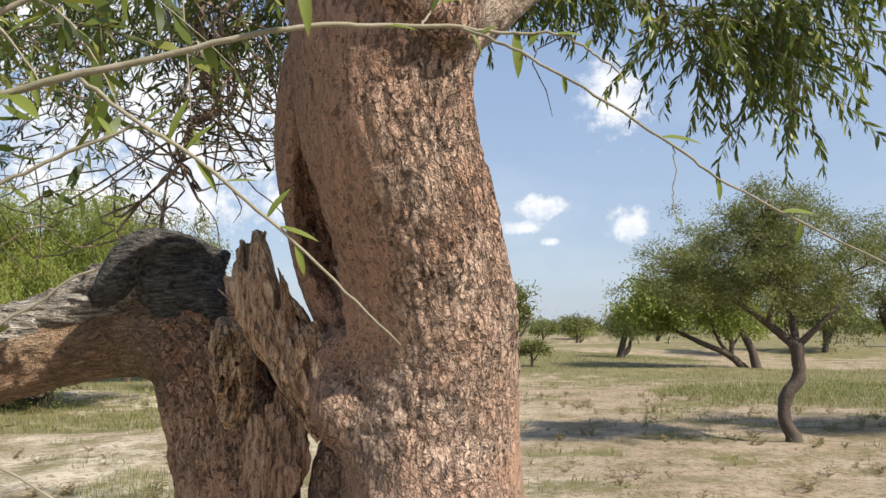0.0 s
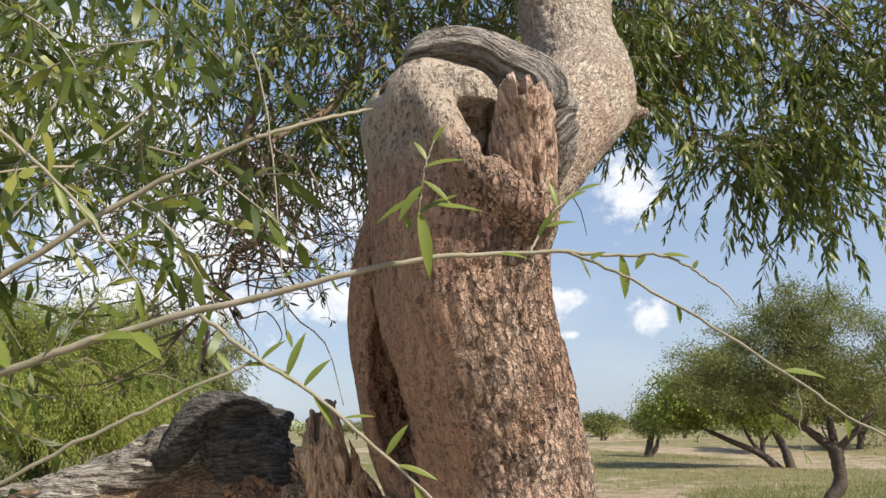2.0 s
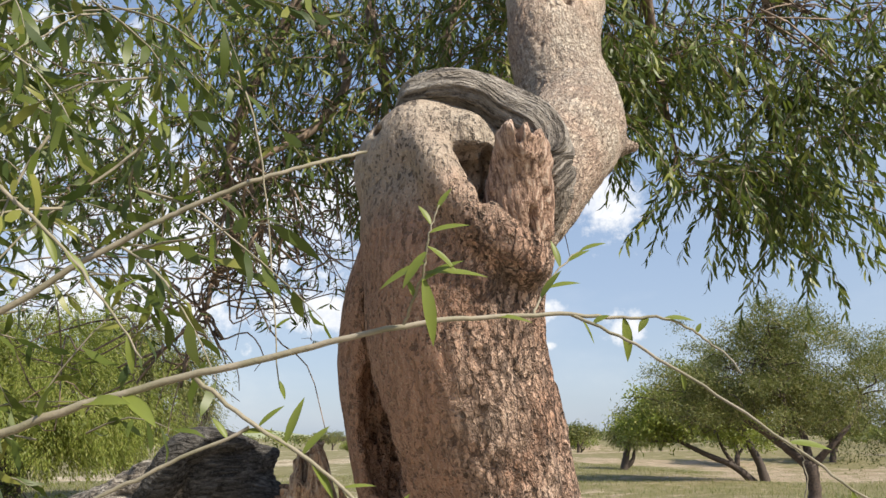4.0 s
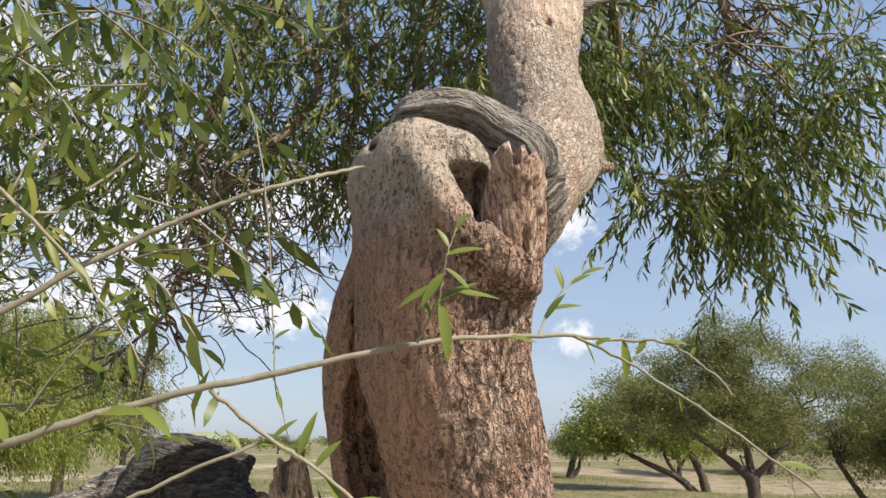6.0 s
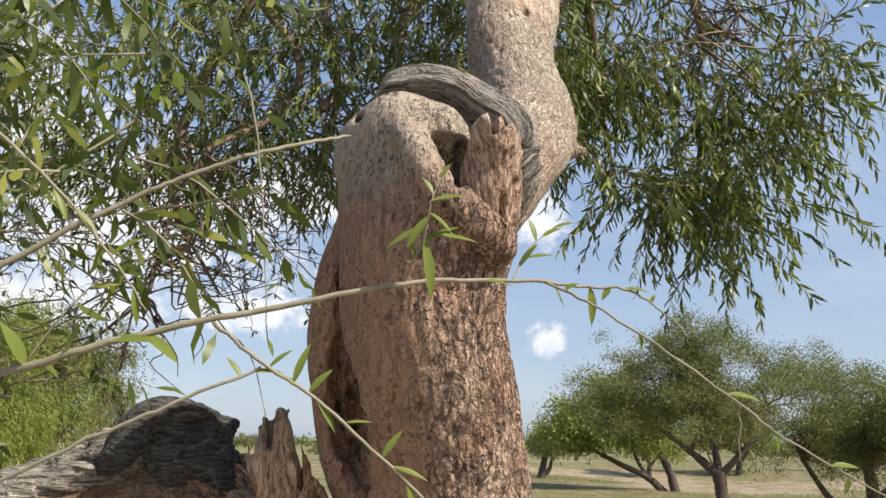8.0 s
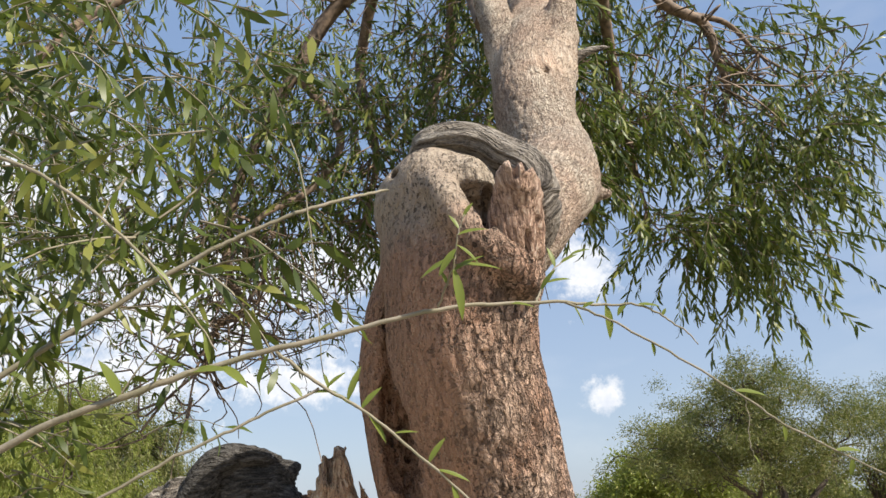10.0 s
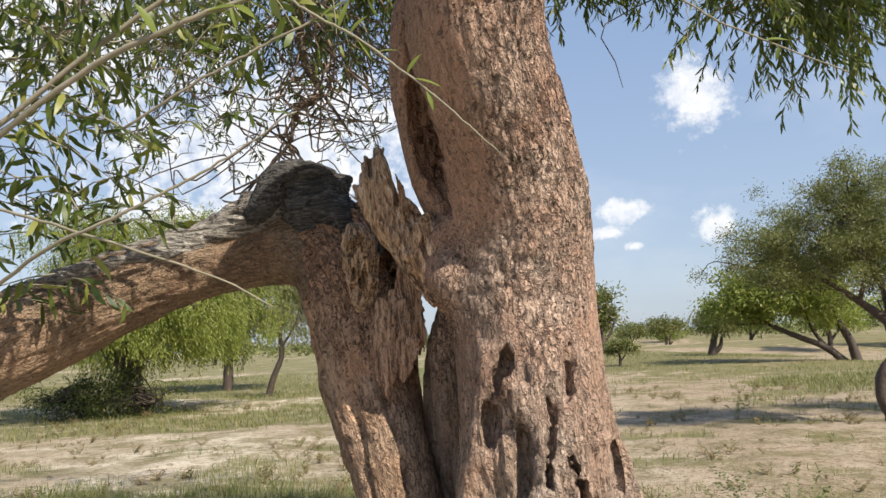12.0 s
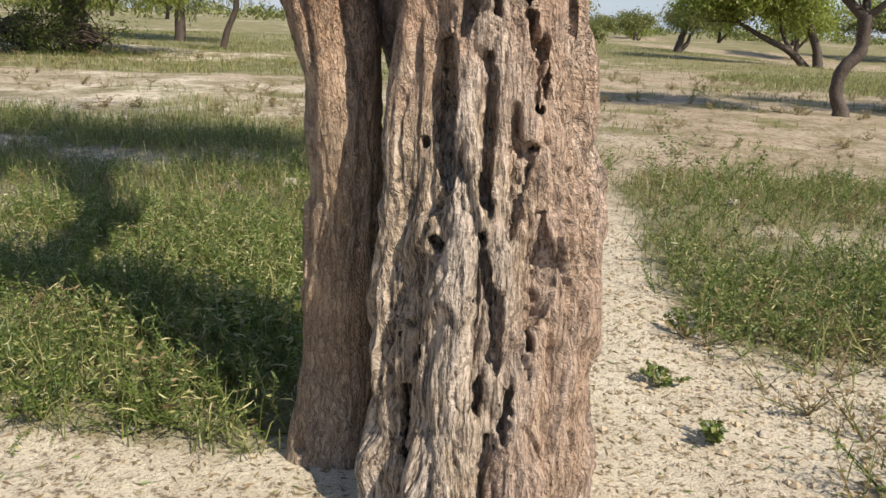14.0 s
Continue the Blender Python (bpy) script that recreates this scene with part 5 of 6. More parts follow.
def make_crown():
    rng = np.random.default_rng(21)
    boughs = [
        [(0.29, 2.4, 3.5, 0.075), (0.20, 2.7, 3.9, 0.06), (-0.1, 3.0, 4.25, 0.05), (-0.5, 3.2, 4.1, 0.042), (-0.72, 3.25, 3.75, 0.034), (-0.95, 3.3, 3.3, 0.028), (-1.05, 3.35, 2.95, 0.024), (-1.02, 3.35, 2.70, 0.022), (-0.95, 3.35, 2.56, 0.019), (-1.08, 3.35, 2.47, 0.014), (-1.12, 3.36, 2.32, 0.010), (-1.30, 3.4, 2.16, 0.006)],
        [(0.30, 2.45, 3.6, 0.07), (0.6, 2.8, 4.3, 0.05), (0.95, 3.2, 4.45, 0.042), (1.18, 3.3, 4.15, 0.034), (1.40, 3.35, 4.05, 0.028), (1.46, 3.38, 3.85, 0.022), (1.50, 3.4, 3.68, 0.014)],
        [(1.30, 3.33, 4.10, 0.02), (1.55, 3.4, 4.08, 0.016), (1.72, 3.45, 3.92, 0.010), (1.95, 3.5, 3.8, 0.005)],
        [(0.14, 2.5, 3.5, 0.05), (0.08, 3.1, 4.3, 0.04), (0.05, 3.4, 3.95, 0.03), (-0.05, 3.42, 3.65, 0.026), (-0.07, 3.45, 3.3, 0.018)],
        [(-0.3, 3.1, 4.25, 0.035), (-0.42, 3.4, 3.85, 0.028), (-0.37, 3.4, 3.55, 0.024), (-0.34, 3.4, 3.3, 0.02), (-0.40, 3.4, 3.0, 0.012)],
        [(-0.45, 3.2, 4.1, 0.035), (-0.95, 3.1, 4.2, 0.03), (-1.5, 2.9, 3.9, 0.024), (-1.85, 2.8, 3.4, 0.016), (-1.95, 2.8, 2.9, 0.008)],
        [(-0.7, 3.25, 3.7, 0.03), (-0.5, 3.2, 3.35, 0.022), (-0.62, 3.1, 3.05, 0.018), (-0.85, 3.0, 2.85, 0.012), (-0.8, 3.0, 2.6, 0.006)],
        [(0.30, 2.45, 3.5, 0.06), (0.7, 2.9, 4.1, 0.04), (0.9, 3.4, 3.9, 0.03), (1.0, 3.6, 3.5, 0.02), (1.05, 3.6, 3.1, 0.01)],
        [(-0.1, 2.3, 3.6, 0.05), (-0.6, 1.7, 4.0, 0.04), (-1.3, 1.2, 3.7, 0.03), (-1.6, 1.0, 3.1, 0.02), (-1.5, 0.95, 2.6, 0.012), (-1.25, 0.95, 2.2, 0.006)],
    ]
    for line in boughs:
        pile = Pile()
        tube(pile, smooth_line([(x, y, z, r * 0.95) for x, y, z, r in line], 6), 9, True, 1.0, 0.05, rng)
        part("bough", pile.mesh("bough", TWIG), TREE)
    wood, green = Pile(), Pile()
    # crooked side twigs
    anchors = [np.array(p[:3]) for line in boughs[:-1] for p in line[2:]]
    for k in range(210):
        a = anchors[rng.integers(len(anchors))]
        end = a + rng.normal(0, 1, 3) * (0.32, 0.28, 0.2) + (0, 0, -0.22)
        tube(wood, crooked(a, end, 0.007, 0.002, rng, 0.17), 3, False)
    # bare tangle that hangs low behind the bend
    for k in range(54):
        a = np.array((rng.uniform(-1.75, -0.5), rng.uniform(3.0, 3.7), rng.uniform(2.5, 3.1)))
        end = a + (rng.normal(0, 0.22), rng.normal(0, 0.1), -rng.uniform(0.1, 0.45))
        line = crooked(a, end, 0.0045, 0.0013, rng, 0.15, 8)
        tube(wood, line, 3, False)
        for spot in line[4::3]:
            side = spot[:3] + rng.normal(0, 1, 3) * (0.07, 0.05, 0.05) + (0, 0, -0.03)
            tube(wood, crooked(spot[:3], side, 0.0028, 0.001, rng, 0.12, 5), 3, False)
            tip = np.repeat(side[None], 4, 0)
            leaves(green, tip, rng.standard_normal((4, 3)) + (0, 0, -0.7), rng.uniform(0.035, 0.065, 4), rng.uniform(0.007, 0.011, 4), rng)
    # the weeping mass beyond the trunk
    n = 0
    while n < 70:
        x, y = rng.uniform(0.35, 2.08), rng.uniform(3.0, 4.1)
        floor = np.interp(x, (0.3, 0.65, 0.85, 1.05, 1.3, 1.45, 1.6, 1.72, 1.85, 2.1, 2.4, 2.6), (3.0, 2.62, 2.78, 2.60, 2.40, 2.30, 2.32, 2.50, 2.88, 3.15, 3.6, 4.2)) * (0.62 + 0.38 * (y + 0.25) / 3.8)
        z = floor + 0.38 + abs(rng.normal(0, 1)) * 0.75
        if z > 4.95 - 2.3 * max(0.0, x - 1.48):
            continue
        n += 1
        for k in range(rng.integers(9, 15)):
            at = np.array((x, y, z)) + rng.normal(0, 1, 3) * (0.10, 0.10, 0.08)
            away = np.array((rng.normal(0.25, 0.6), rng.normal(0, 0.5), rng.uniform(-0.6, 0.3)))
            hanging_shoot(wood, green, at, away, min(rng.uniform(0.25, 0.6), max(0.12, (at[2] - floor) * 1.05)), rng, 0.080, 0.0135, 0.0165)
    # the mass behind and left of the trunk
    n = 0
    while n < 128:
        x, y = max(rng.uniform(-2.5, 0.35), rng.uniform(-2.5, 0.35)) if n > 60 else rng.uniform(-2.5, 0.35), rng.uniform(2.6, 4.2)
        floor = np.interp(x, (-2.6, -1.85, -1.5, -1.2, -0.9, -0.45, 0.1, 0.4), (2.55, 2.62, 2.66, 2.62, 2.64, 2.66, 2.9, 3.1)) * (0.62 + 0.38 * (y + 0.25) / 3.8)
        z = floor + 0.30 + abs(rng.normal(0, 1)) * 0.8
        if z > 5.1:
            continue
        n += 1
        for k in range(rng.integers(7, 12)):
            at = np.array((x, y, z)) + rng.normal(0, 1, 3) * (0.11, 0.11, 0.09)
            away = np.array((rng.normal(-0.1, 0.7), rng.normal(0, 0.5), rng.uniform(-0.6, 0.3)))
            hanging_shoot(wood, green, at, away, min(rng.uniform(0.2, 0.5), max(0.12, (at[2] - floor) * 1.05)), rng, 0.075, 0.0125, 0.020)
    # crown out of sight overhead and behind
    for k in range(260):
        x, y = rng.uniform(-2.8, 1.2), rng.uniform(2.0, 5.5)
        hanging_shoot(wood, green, (x, y, rng.uniform(4.4, 5.6)), rng.normal(0, 1, 3), rng.uniform(0.4, 0.8), rng, 0.09, 0.016, 0.03)
    # added unseen shoots, placed up-sun to shade the weeds and ground on the left
    for x0, x1, y0, y1, z0, z1, count in ((-0.35, 0.85, 0.2, 1.9, 4.3, 4.9, 85), (1.02, 1.3, -1.5, -1.0, 4.3, 4.7, 24)):
        for k in range(count):
            hanging_shoot(wood, green, (rng.uniform(x0, x1), rng.uniform(y0, y1), rng.uniform(z0, z1)), rng.normal(0, 1, 3), rng.uniform(0.3, 0.5), rng, 0.09, 0.016, 0.022)
    # unseen bough added to carry these shade-casting shoots
    for line in ([(0.30, 2.45, 3.5, 0.05), (0.45, 1.9, 4.1, 0.03), (0.5, 1.2, 4.5, 0.016), (0.6, 0.5, 4.7, 0.012), (1.0, -0.5, 4.75, 0.010), (1.4, -1.3, 4.7, 0.008)],):
        pile = Pile()
        tube(pile, smooth_line(line, 6), 9, True, 1.0, 0.05, rng)
        part("bough", pile.mesh("bough", TWIG), TREE)
    part("twig_tangle", wood.mesh("twig_tangle", TWIG), TREE, "tangle of thin crooked grey-brown twigs", "stuff")
    part("foliage", green.mesh("foliage", LEAF), TREE, "weeping narrow olive-green leaves", "stuff")
    # leafy shoots close to the camera on the shaded side
    wood, green = Pile(), Pile()
    for k in range(135):
        y = rng.uniform(0.95, 1.7)
        x = -(0.52 + 0.78 * rng.uniform(0, 1) ** 0.8) * (y + 0.24) / 1.54
        z = 1.75 + rng.uniform(0.3, 1.15) * (y + 0.24) / 1.54 - 0.25 * max(0, -0.55 - x) * rng.uniform(0, 1)
        hanging_shoot(wood, green, (x, y, z), (rng.normal(0.2, 0.7), rng.normal(0, 0.3), rng.uniform(-0.5, 0.3)), rng.uniform(0.2, 0.42), rng, 0.072, 0.0150, 0.027, 0.7, 0.0026)
    for k in range(70):
        x, y = rng.uniform(-1.75, -0.95), rng.uniform(1.15, 1.5)
        hanging_shoot(wood, green, (x, y, rng.uniform(1.66, 2.12)), (rng.normal(0.1, 0.6), rng.normal(0, 0.3), rng.uniform(-0.2, 0.5)), rng.uniform(0.15, 0.3), rng, 0.065, 0.012, 0.026, 0.8, 0.0025)
    for k in range(34):
        x, y = rng.uniform(-1.42, -0.96), rng.uniform(1.18, 1.42)
        hanging_shoot(wood, green, (x, y, rng.uniform(1.50, 1.78) + 0.15 * (x + 1.0)), (rng.normal(0.2, 0.6), rng.normal(0, 0.3), rng.uniform(-0.1, 0.6)), rng.uniform(0.12, 0.26), rng, 0.070, 0.0135, 0.024, 0.8, 0.0024)
    for k in range(5):
        x, y = rng.uniform(-1.02, -0.62), rng.uniform(1.0, 1.38)
        hanging_shoot(wood, green, (x, y, 1.66 + 0.2 * rng.uniform(0, 1) - 0.08 * (x + 0.56)), (rng.normal(0.1, 0.6), rng.normal(0, 0.3), rng.uniform(-0.1, 0.5)), rng.uniform(0.12, 0.24), rng, 0.062, 0.0115, 0.024, 0.8, 0.0022)
    part("near_twig_tangle", wood.mesh("near_twig_tangle", SHOOT), TREE, "slender pale olive twigs", "stuff")
    part("near_foliage", green.mesh("near_foliage", LEAF_NEAR), TREE, "lance-shaped fresh green leaves", "stuff")


make_crown()


def one_leaf(base, way, length, width, up=(0, 0, 1), curl=0.15):
    """A single larger leaf with a folded midrib."""
    base, way = np.array(base, float), unit(np.array(way, float))
    side = unit(np.cross(way, np.array(up, float)))
    lift = np.cross(side, way)
    verts = []
    for k, u in enumerate(np.linspace(0, 1, 7)):
        w = width * 0.5 * (math.sin(math.pi * min(1, u * 0.97 + 0.03)) ** 0.8) * (1 - 0.25 * u)
        mid = base + way * length * u - lift * curl * length * u * u
        verts += [mid + side * w + lift * w * 0.35, mid, mid - side * w + lift * w * 0.35]
    quads = [(3 * k + j, 3 * k + j + 1, 3 * k + j + 4, 3 * k + j + 3) for k in range(6) for j in (0, 1)]
    pile = Pile()
    pile.add(verts, quads)
    return pile.mesh("leaf", LEAF_SHOOT)


def make_shoots():
    rng = np.random.default_rng(5)
    shoots = [
        # the long arching shoot in front of the trunk, its fork and its side shoots
        ([(-1.0, 0.78, 1.55, 0.0062), (-0.70, 0.74, 1.735, 0.0056), (-0.542, 0.72, 1.796, 0.0052), (-0.410, 0.72, 1.837, 0.0046), (-0.285, 0.72, 1.866, 0.0040), (-0.160, 0.72, 1.894, 0.0034), (-0.080, 0.74, 1.904, 0.0030), (0.012, 0.76, 1.908, 0.0026), (0.062, 0.77, 1.906, 0.0021), (0.118, 0.77, 1.903, 0.0018), (0.147, 0.77, 1.886, 0.0015), (0.172, 0.76, 1.862, 0.0012), (0.180, 0.75, 1.845, 0.0008)], "long arching pale olive shoot"),
        ([(0.012, 0.76, 1.908, 0.0022), (0.064, 0.74, 1.879, 0.0019), (0.131, 0.72, 1.831, 0.0017), (0.209, 0.70, 1.769, 0.0016), (0.27, 0.69, 1.722, 0.0014), (0.40, 0.68, 1.65, 0.0010)], "thin green side shoot running downward"),
        ([(-0.358, 0.72, 1.846, 0.0028), (-0.304, 0.72, 1.803, 0.0026), (-0.255, 0.72, 1.773, 0.0024), (-0.185, 0.72, 1.715, 0.0021), (-0.12, 0.72, 1.655, 0.0017), (-0.05, 0.73, 1.585, 0.0011)], "thin green side shoot running downward"),
        ([(-0.304, 0.72, 1.798, 0.0020), (-0.378, 0.72, 1.767, 0.0022), (-0.456, 0.72, 1.732, 0.0024), (-0.60, 0.73, 1.66, 0.0026)], "thin green side shoot"),
        ([(-0.228, 1.08, 2.205, 0.003), (-0.30, 1.02, 2.165, 0.0036), (-0.377, 1.0, 2.134, 0.004), (-0.454, 1.0, 2.103, 0.0044), (-0.530, 1.0, 2.064, 0.0048), (-0.712, 1.0, 1.953, 0.0056), (-1.05, 1.0, 1.72, 0.0066)], "pale bare shoot"),
        ([(-0.157, 0.70, 1.893, 0.0018), (-0.149, 0.68, 1.910, 0.0016), (-0.137, 0.665, 1.941, 0.0014), (-0.133, 0.66, 1.971, 0.0011), (-0.122, 0.66, 1.999, 0.0007)], "short upright leafy shoot"),
        ([(-0.028, 0.75, 1.907, 0.0016), (-0.010, 0.77, 1.940, 0.0014), (0.014, 0.78, 1.968, 0.0011), (0.040, 0.79, 1.988, 0.0007)], "short upright leafy shoot"),
        ([(-0.90, 0.80, 1.40, 0.004), (-0.719, 0.72, 1.482, 0.0036), (-0.596, 0.70, 1.525, 0.003), (-0.515, 0.70, 1.559, 0.0026), (-0.43, 0.70, 1.60, 0.002), (-0.33, 0.70, 1.66, 0.0012)], "thin pale shoot"),
        ([(-0.95, 0.95, 1.60, 0.0034), (-0.758, 0.90, 1.537, 0.003), (-0.533, 0.90, 1.453, 0.0022), (-0.433, 0.90, 1.399, 0.0012)], "thin pale shoot"),
        ([(-0.95, 0.9, 2.25, 0.004), (-0.75, 0.88, 2.16, 0.0034), (-0.60, 0.88, 2.04, 0.0028), (-0.52, 0.88, 1.95, 0.002), (-0.47, 0.88, 1.88, 0.0012)], "thin olive shoot"),
        ([(-0.43, 1.0, 2.36, 0.0018), (-0.37, 0.98, 2.20, 0.0016), (-0.345, 0.98, 2.02, 0.0014), (-0.33, 0.98, 1.86, 0.0010)], "thin hanging shoot"),
        ([(0.209, 0.70, 1.769, 0.0008), (0.211, 0.70, 1.745, 0.0007), (0.207, 0.70, 1.72, 0.0007), (0.210, 0.70, 1.695, 0.0004)], "fine hanging twig"),
    ]
    made = []
    for line, label in shoots:
        pile = Pile()
        full = smooth_line(line, 7)
        full[:, 3] *= 0.85
        full[:, :3] += 0.0008 * rng.standard_normal((len(full), 3))
        tube(pile, full, 7, True)
        made.append((part("shoot", pile.mesh("shoot", SHOOT), TREE, label), full))
    # shoot index, place along it, direction, length, width
    for k, u, way, length, width in (
        (0, 0.52, (1, -0.2, -0.08), 0.036, 0.008), (0, 0.60, (0.55, 0, -0.9), 0.032, 0.004), (0, 0.74, (1, 0, 0.05), 0.032, 0.010), (0, 0.68, (0.15, 0.1, -1), 0.045, 0.013), (0, 0.72, (-0.5, -0.2, -0.6), 0.02, 0.008), (0, 0.83, (0.4, 0, 0.8), 0.012, 0.005),
        (0, 0.20, (0.3, -0.5, 0.6), 0.05, 0.015), (0, 0.22, (0.9, -0.3, 0.1), 0.05, 0.018), (0, 0.24, (0.8, -0.4, -0.5), 0.05, 0.015), (0, 0.17, (-0.3, -0.4, 0.8), 0.05, 0.016),
        (1, 0.10, (0.8, -0.2, 0.5), 0.018, 0.009), (1, 0.58, (1, 0, -0.05), 0.04, 0.010), (1, 0.35, (0.2, 0, -1), 0.018, 0.006), (1, 0.75, (0.1, 0, -1), 0.02, 0.006), (1, 0.86, (1, 0, 0.05), 0.032, 0.009), (1, 0.9, (-0.3, 0, -1), 0.02, 0.006), (11, 0.95, (0.5, 0, -0.7), 0.012, 0.004),
        (2, 0.25, (0.7, 0, 0.7), 0.03, 0.007), (2, 0.28, (0.8, 0, -0.4), 0.035, 0.008), (2, 0.36, (0.3, 0, 0.9), 0.045, 0.009), (2, 0.40, (0.6, 0, 0.75), 0.035, 0.009), (2, 0.44, (0.6, 0, -0.8), 0.04, 0.009), (2, 0.65, (0.5, 0, 0.8), 0.035, 0.008), (2, 0.68, (1, 0, -0.25), 0.04, 0.008), (2, 0.72, (0.3, 0, -0.9), 0.03, 0.008), (2, 0.52, (1, 0.1, 0.15), 0.03, 0.005),
        (3, 0.05, (0.9, 0, 0.1), 0.03, 0.008), (3, 0.12, (-0.4, 0, 0.6), 0.025, 0.007),
        (5, 0.45, (0.2, 0, -1), 0.0607, 0.0130), (5, 0.48, (1, 0.2, 0.1), 0.0607, 0.0117), (5, 0.55, (-0.7, 0, -0.3), 0.0473, 0.0117), (5, 0.75, (0.9, 0, 0.3), 0.0378, 0.0104), (5, 0.85, (-0.4, 0, 0.8), 0.022, 0.007), (5, 0.97, (0.5, 0, 0.9), 0.024, 0.006), (5, 0.30, (-0.3, 0, 0.9), 0.02, 0.006), (5, 0.42, (0.8, -0.2, 0.5), 0.045, 0.011), (5, 0.62, (-0.5, -0.2, -0.7), 0.04, 0.010), (5, 0.66, (0.7, 0, -0.5), 0.035, 0.009),
        (6, 0.35, (0.9, 0, 0.25), 0.035, 0.009), (6, 0.6, (-0.2, 0, 1), 0.03, 0.008), (6, 0.9, (0.9, 0, 0.4), 0.03, 0.008), (6, 0.2, (0.5, -0.3, 0.8), 0.035, 0.009), (6, 0.7, (0.9, 0, 0.6), 0.028, 0.007),
        (9, 0.5, (0.5, -0.1, -0.9), 0.05, 0.011), (9, 0.6, (0.7, 0, -0.7), 0.05, 0.012), (9, 0.3, (-0.3, 0, -0.9), 0.05, 0.011), (9, 0.75, (0.6, 0, 0.5), 0.045, 0.012), (9, 0.9, (0.2, 0, -1), 0.045, 0.010),
        (10, 0.9, (0.6, 0, 0.5), 0.025, 0.007), (10, 0.8, (-0.6, 0, 0.4), 0.025, 0.007), (10, 1.0, (0.4, 0, -0.9), 0.025, 0.007),
    ):
        ob, full = made[k]
        base = full[min(len(full) - 1, int(u * (len(full) - 1))), :3]
        part("leaf", one_leaf(base, way, length * 1.05, width * 1.15, (0.1, -0.6, 0.8)), ob)


make_shoots()


# ---- trees and bushes of the plain ----
def lobes(rng, middle, radii, count, thick=0.6, lift=0.0, masses=0):
    """Centres of leaf clumps near the outside of an uneven dome, gathered in separate masses where asked."""
    d = unit(rng.standard_normal((masses or count, 3)))
    d[:, 2] = np.abs(d[:, 2]) * (1 - lift) + d[:, 2] * lift
    bulge = 0.58 + 0.55 * field_noise(d * 2.8 + rng.uniform(0, 50))
    r = (rng.uniform(0, 1, len(d)) ** (1 - thick) * bulge)[:, None]
    at = d * r * np.array(radii)
    if masses:
        at = at[rng.integers(0, masses, count)] + rng.standard_normal((count, 3)) * (0.15, 0.15, 0.13) * np.array(radii)
    return np.array(middle) + at


def bush_tree(name, place, label, stems, middle, radii, clumps, per, spread, leaf, wide, mat, seed, weep=0.3, bare=0, lift=0.35, group="trees of the plain", bark=None, masses=0):
    rng = np.random.default_rng(seed)
    place = np.array((place[0], place[1], float(ground_height(np.array([place[0]]), np.array([place[1]]))[0])))
    tree = thing(name, tuple(place), label, "tree" if "tree" in name else "bush", group)
    ends = []
    for k, line in enumerate(stems):
        line = np.array(line, float)
        line[:, :3] += place
        pile = Pile()
        tube(pile, smooth_line(line, 7), 10, True, 1.0, 0.06, rng)
        part("trunk" if k == 0 else "limb", pile.mesh("trunk", bark or FAR_BARK), tree)
        ends.append(line[-1, :3])
    mid = np.array(middle) + place
    if masses:
        at = lobes(rng, mid, radii, clumps, 0.62, lift, masses)
    else:
        at = lobes(rng, mid, radii, int(clumps * 1.7), 0.62, lift)
        at = at[field_noise(at * 2.6 / max(radii[2], 0.9) + seed) > 0.47][:clumps]
    wood, green = Pile(), Pile()
    for c in at[:: max(1, len(at) // 70)]:
        a = ends[int(np.argmin([np.linalg.norm(e - c) for e in ends]))]
        tube(wood, crooked(a, c, 0.020 * radii[0] / 2, 0.004, rng, 0.07, 6), 4, False)
    for k in range(bare):
        a = mid + (np.clip(rng.normal(0, 0.3, 3), -0.5, 0.5) - (0, 0, 0.15)) * np.array(radii)
        tube(wood, crooked(a, a + np.clip(rng.normal(0, 0.2, 3), -0.3, 0.3) * np.array(radii), 0.008, 0.0025, rng, 0.10, 6), 3, False)
    base = np.repeat(at, per, 0)
    n = len(base)
    off = rng.standard_normal((n, 3)) * spread * np.array((1, 1, 0.75))
    off[:, 2] -= weep * np.abs(rng.standard_normal(n)) * spread
    if weep >= 0.5:
        # leaves strung along hanging strands, a dozen on each
        strand, k = np.arange(n) // 12, np.arange(n) % 12
        m = strand[-1] + 1
        off = (rng.standard_normal((m, 3)) * spread * np.array((0.9, 0.9, 0.6)))[strand]
        drift = (rng.standard_normal((m, 3)) * (0.25, 0.25, 0))[strand] - (0, 0, 1)
        off = off + drift * (k / 12 * spread * 2.4 * rng.uniform(0.4, 1.2, m)[strand])[:, None] + 0.12 * spread * rng.standard_normal((n, 3))
    way = unit(rng.standard_normal((n, 3))) * (1 - weep) + np.array((0, 0, -1.0)) * weep + 0.3 * unit(base - mid)
    leaves(green, base + off, way, leaf * rng.uniform(0.6, 1.3, n), wide * rng.uniform(0.7, 1.2, n), rng, 0.2, True)
    part("branchwork", wood.mesh("branchwork", bark or FAR_BARK), tree, "", "stuff")
    part("crown", green.mesh("crown", mat, False), tree, "", "stuff")
    return tree


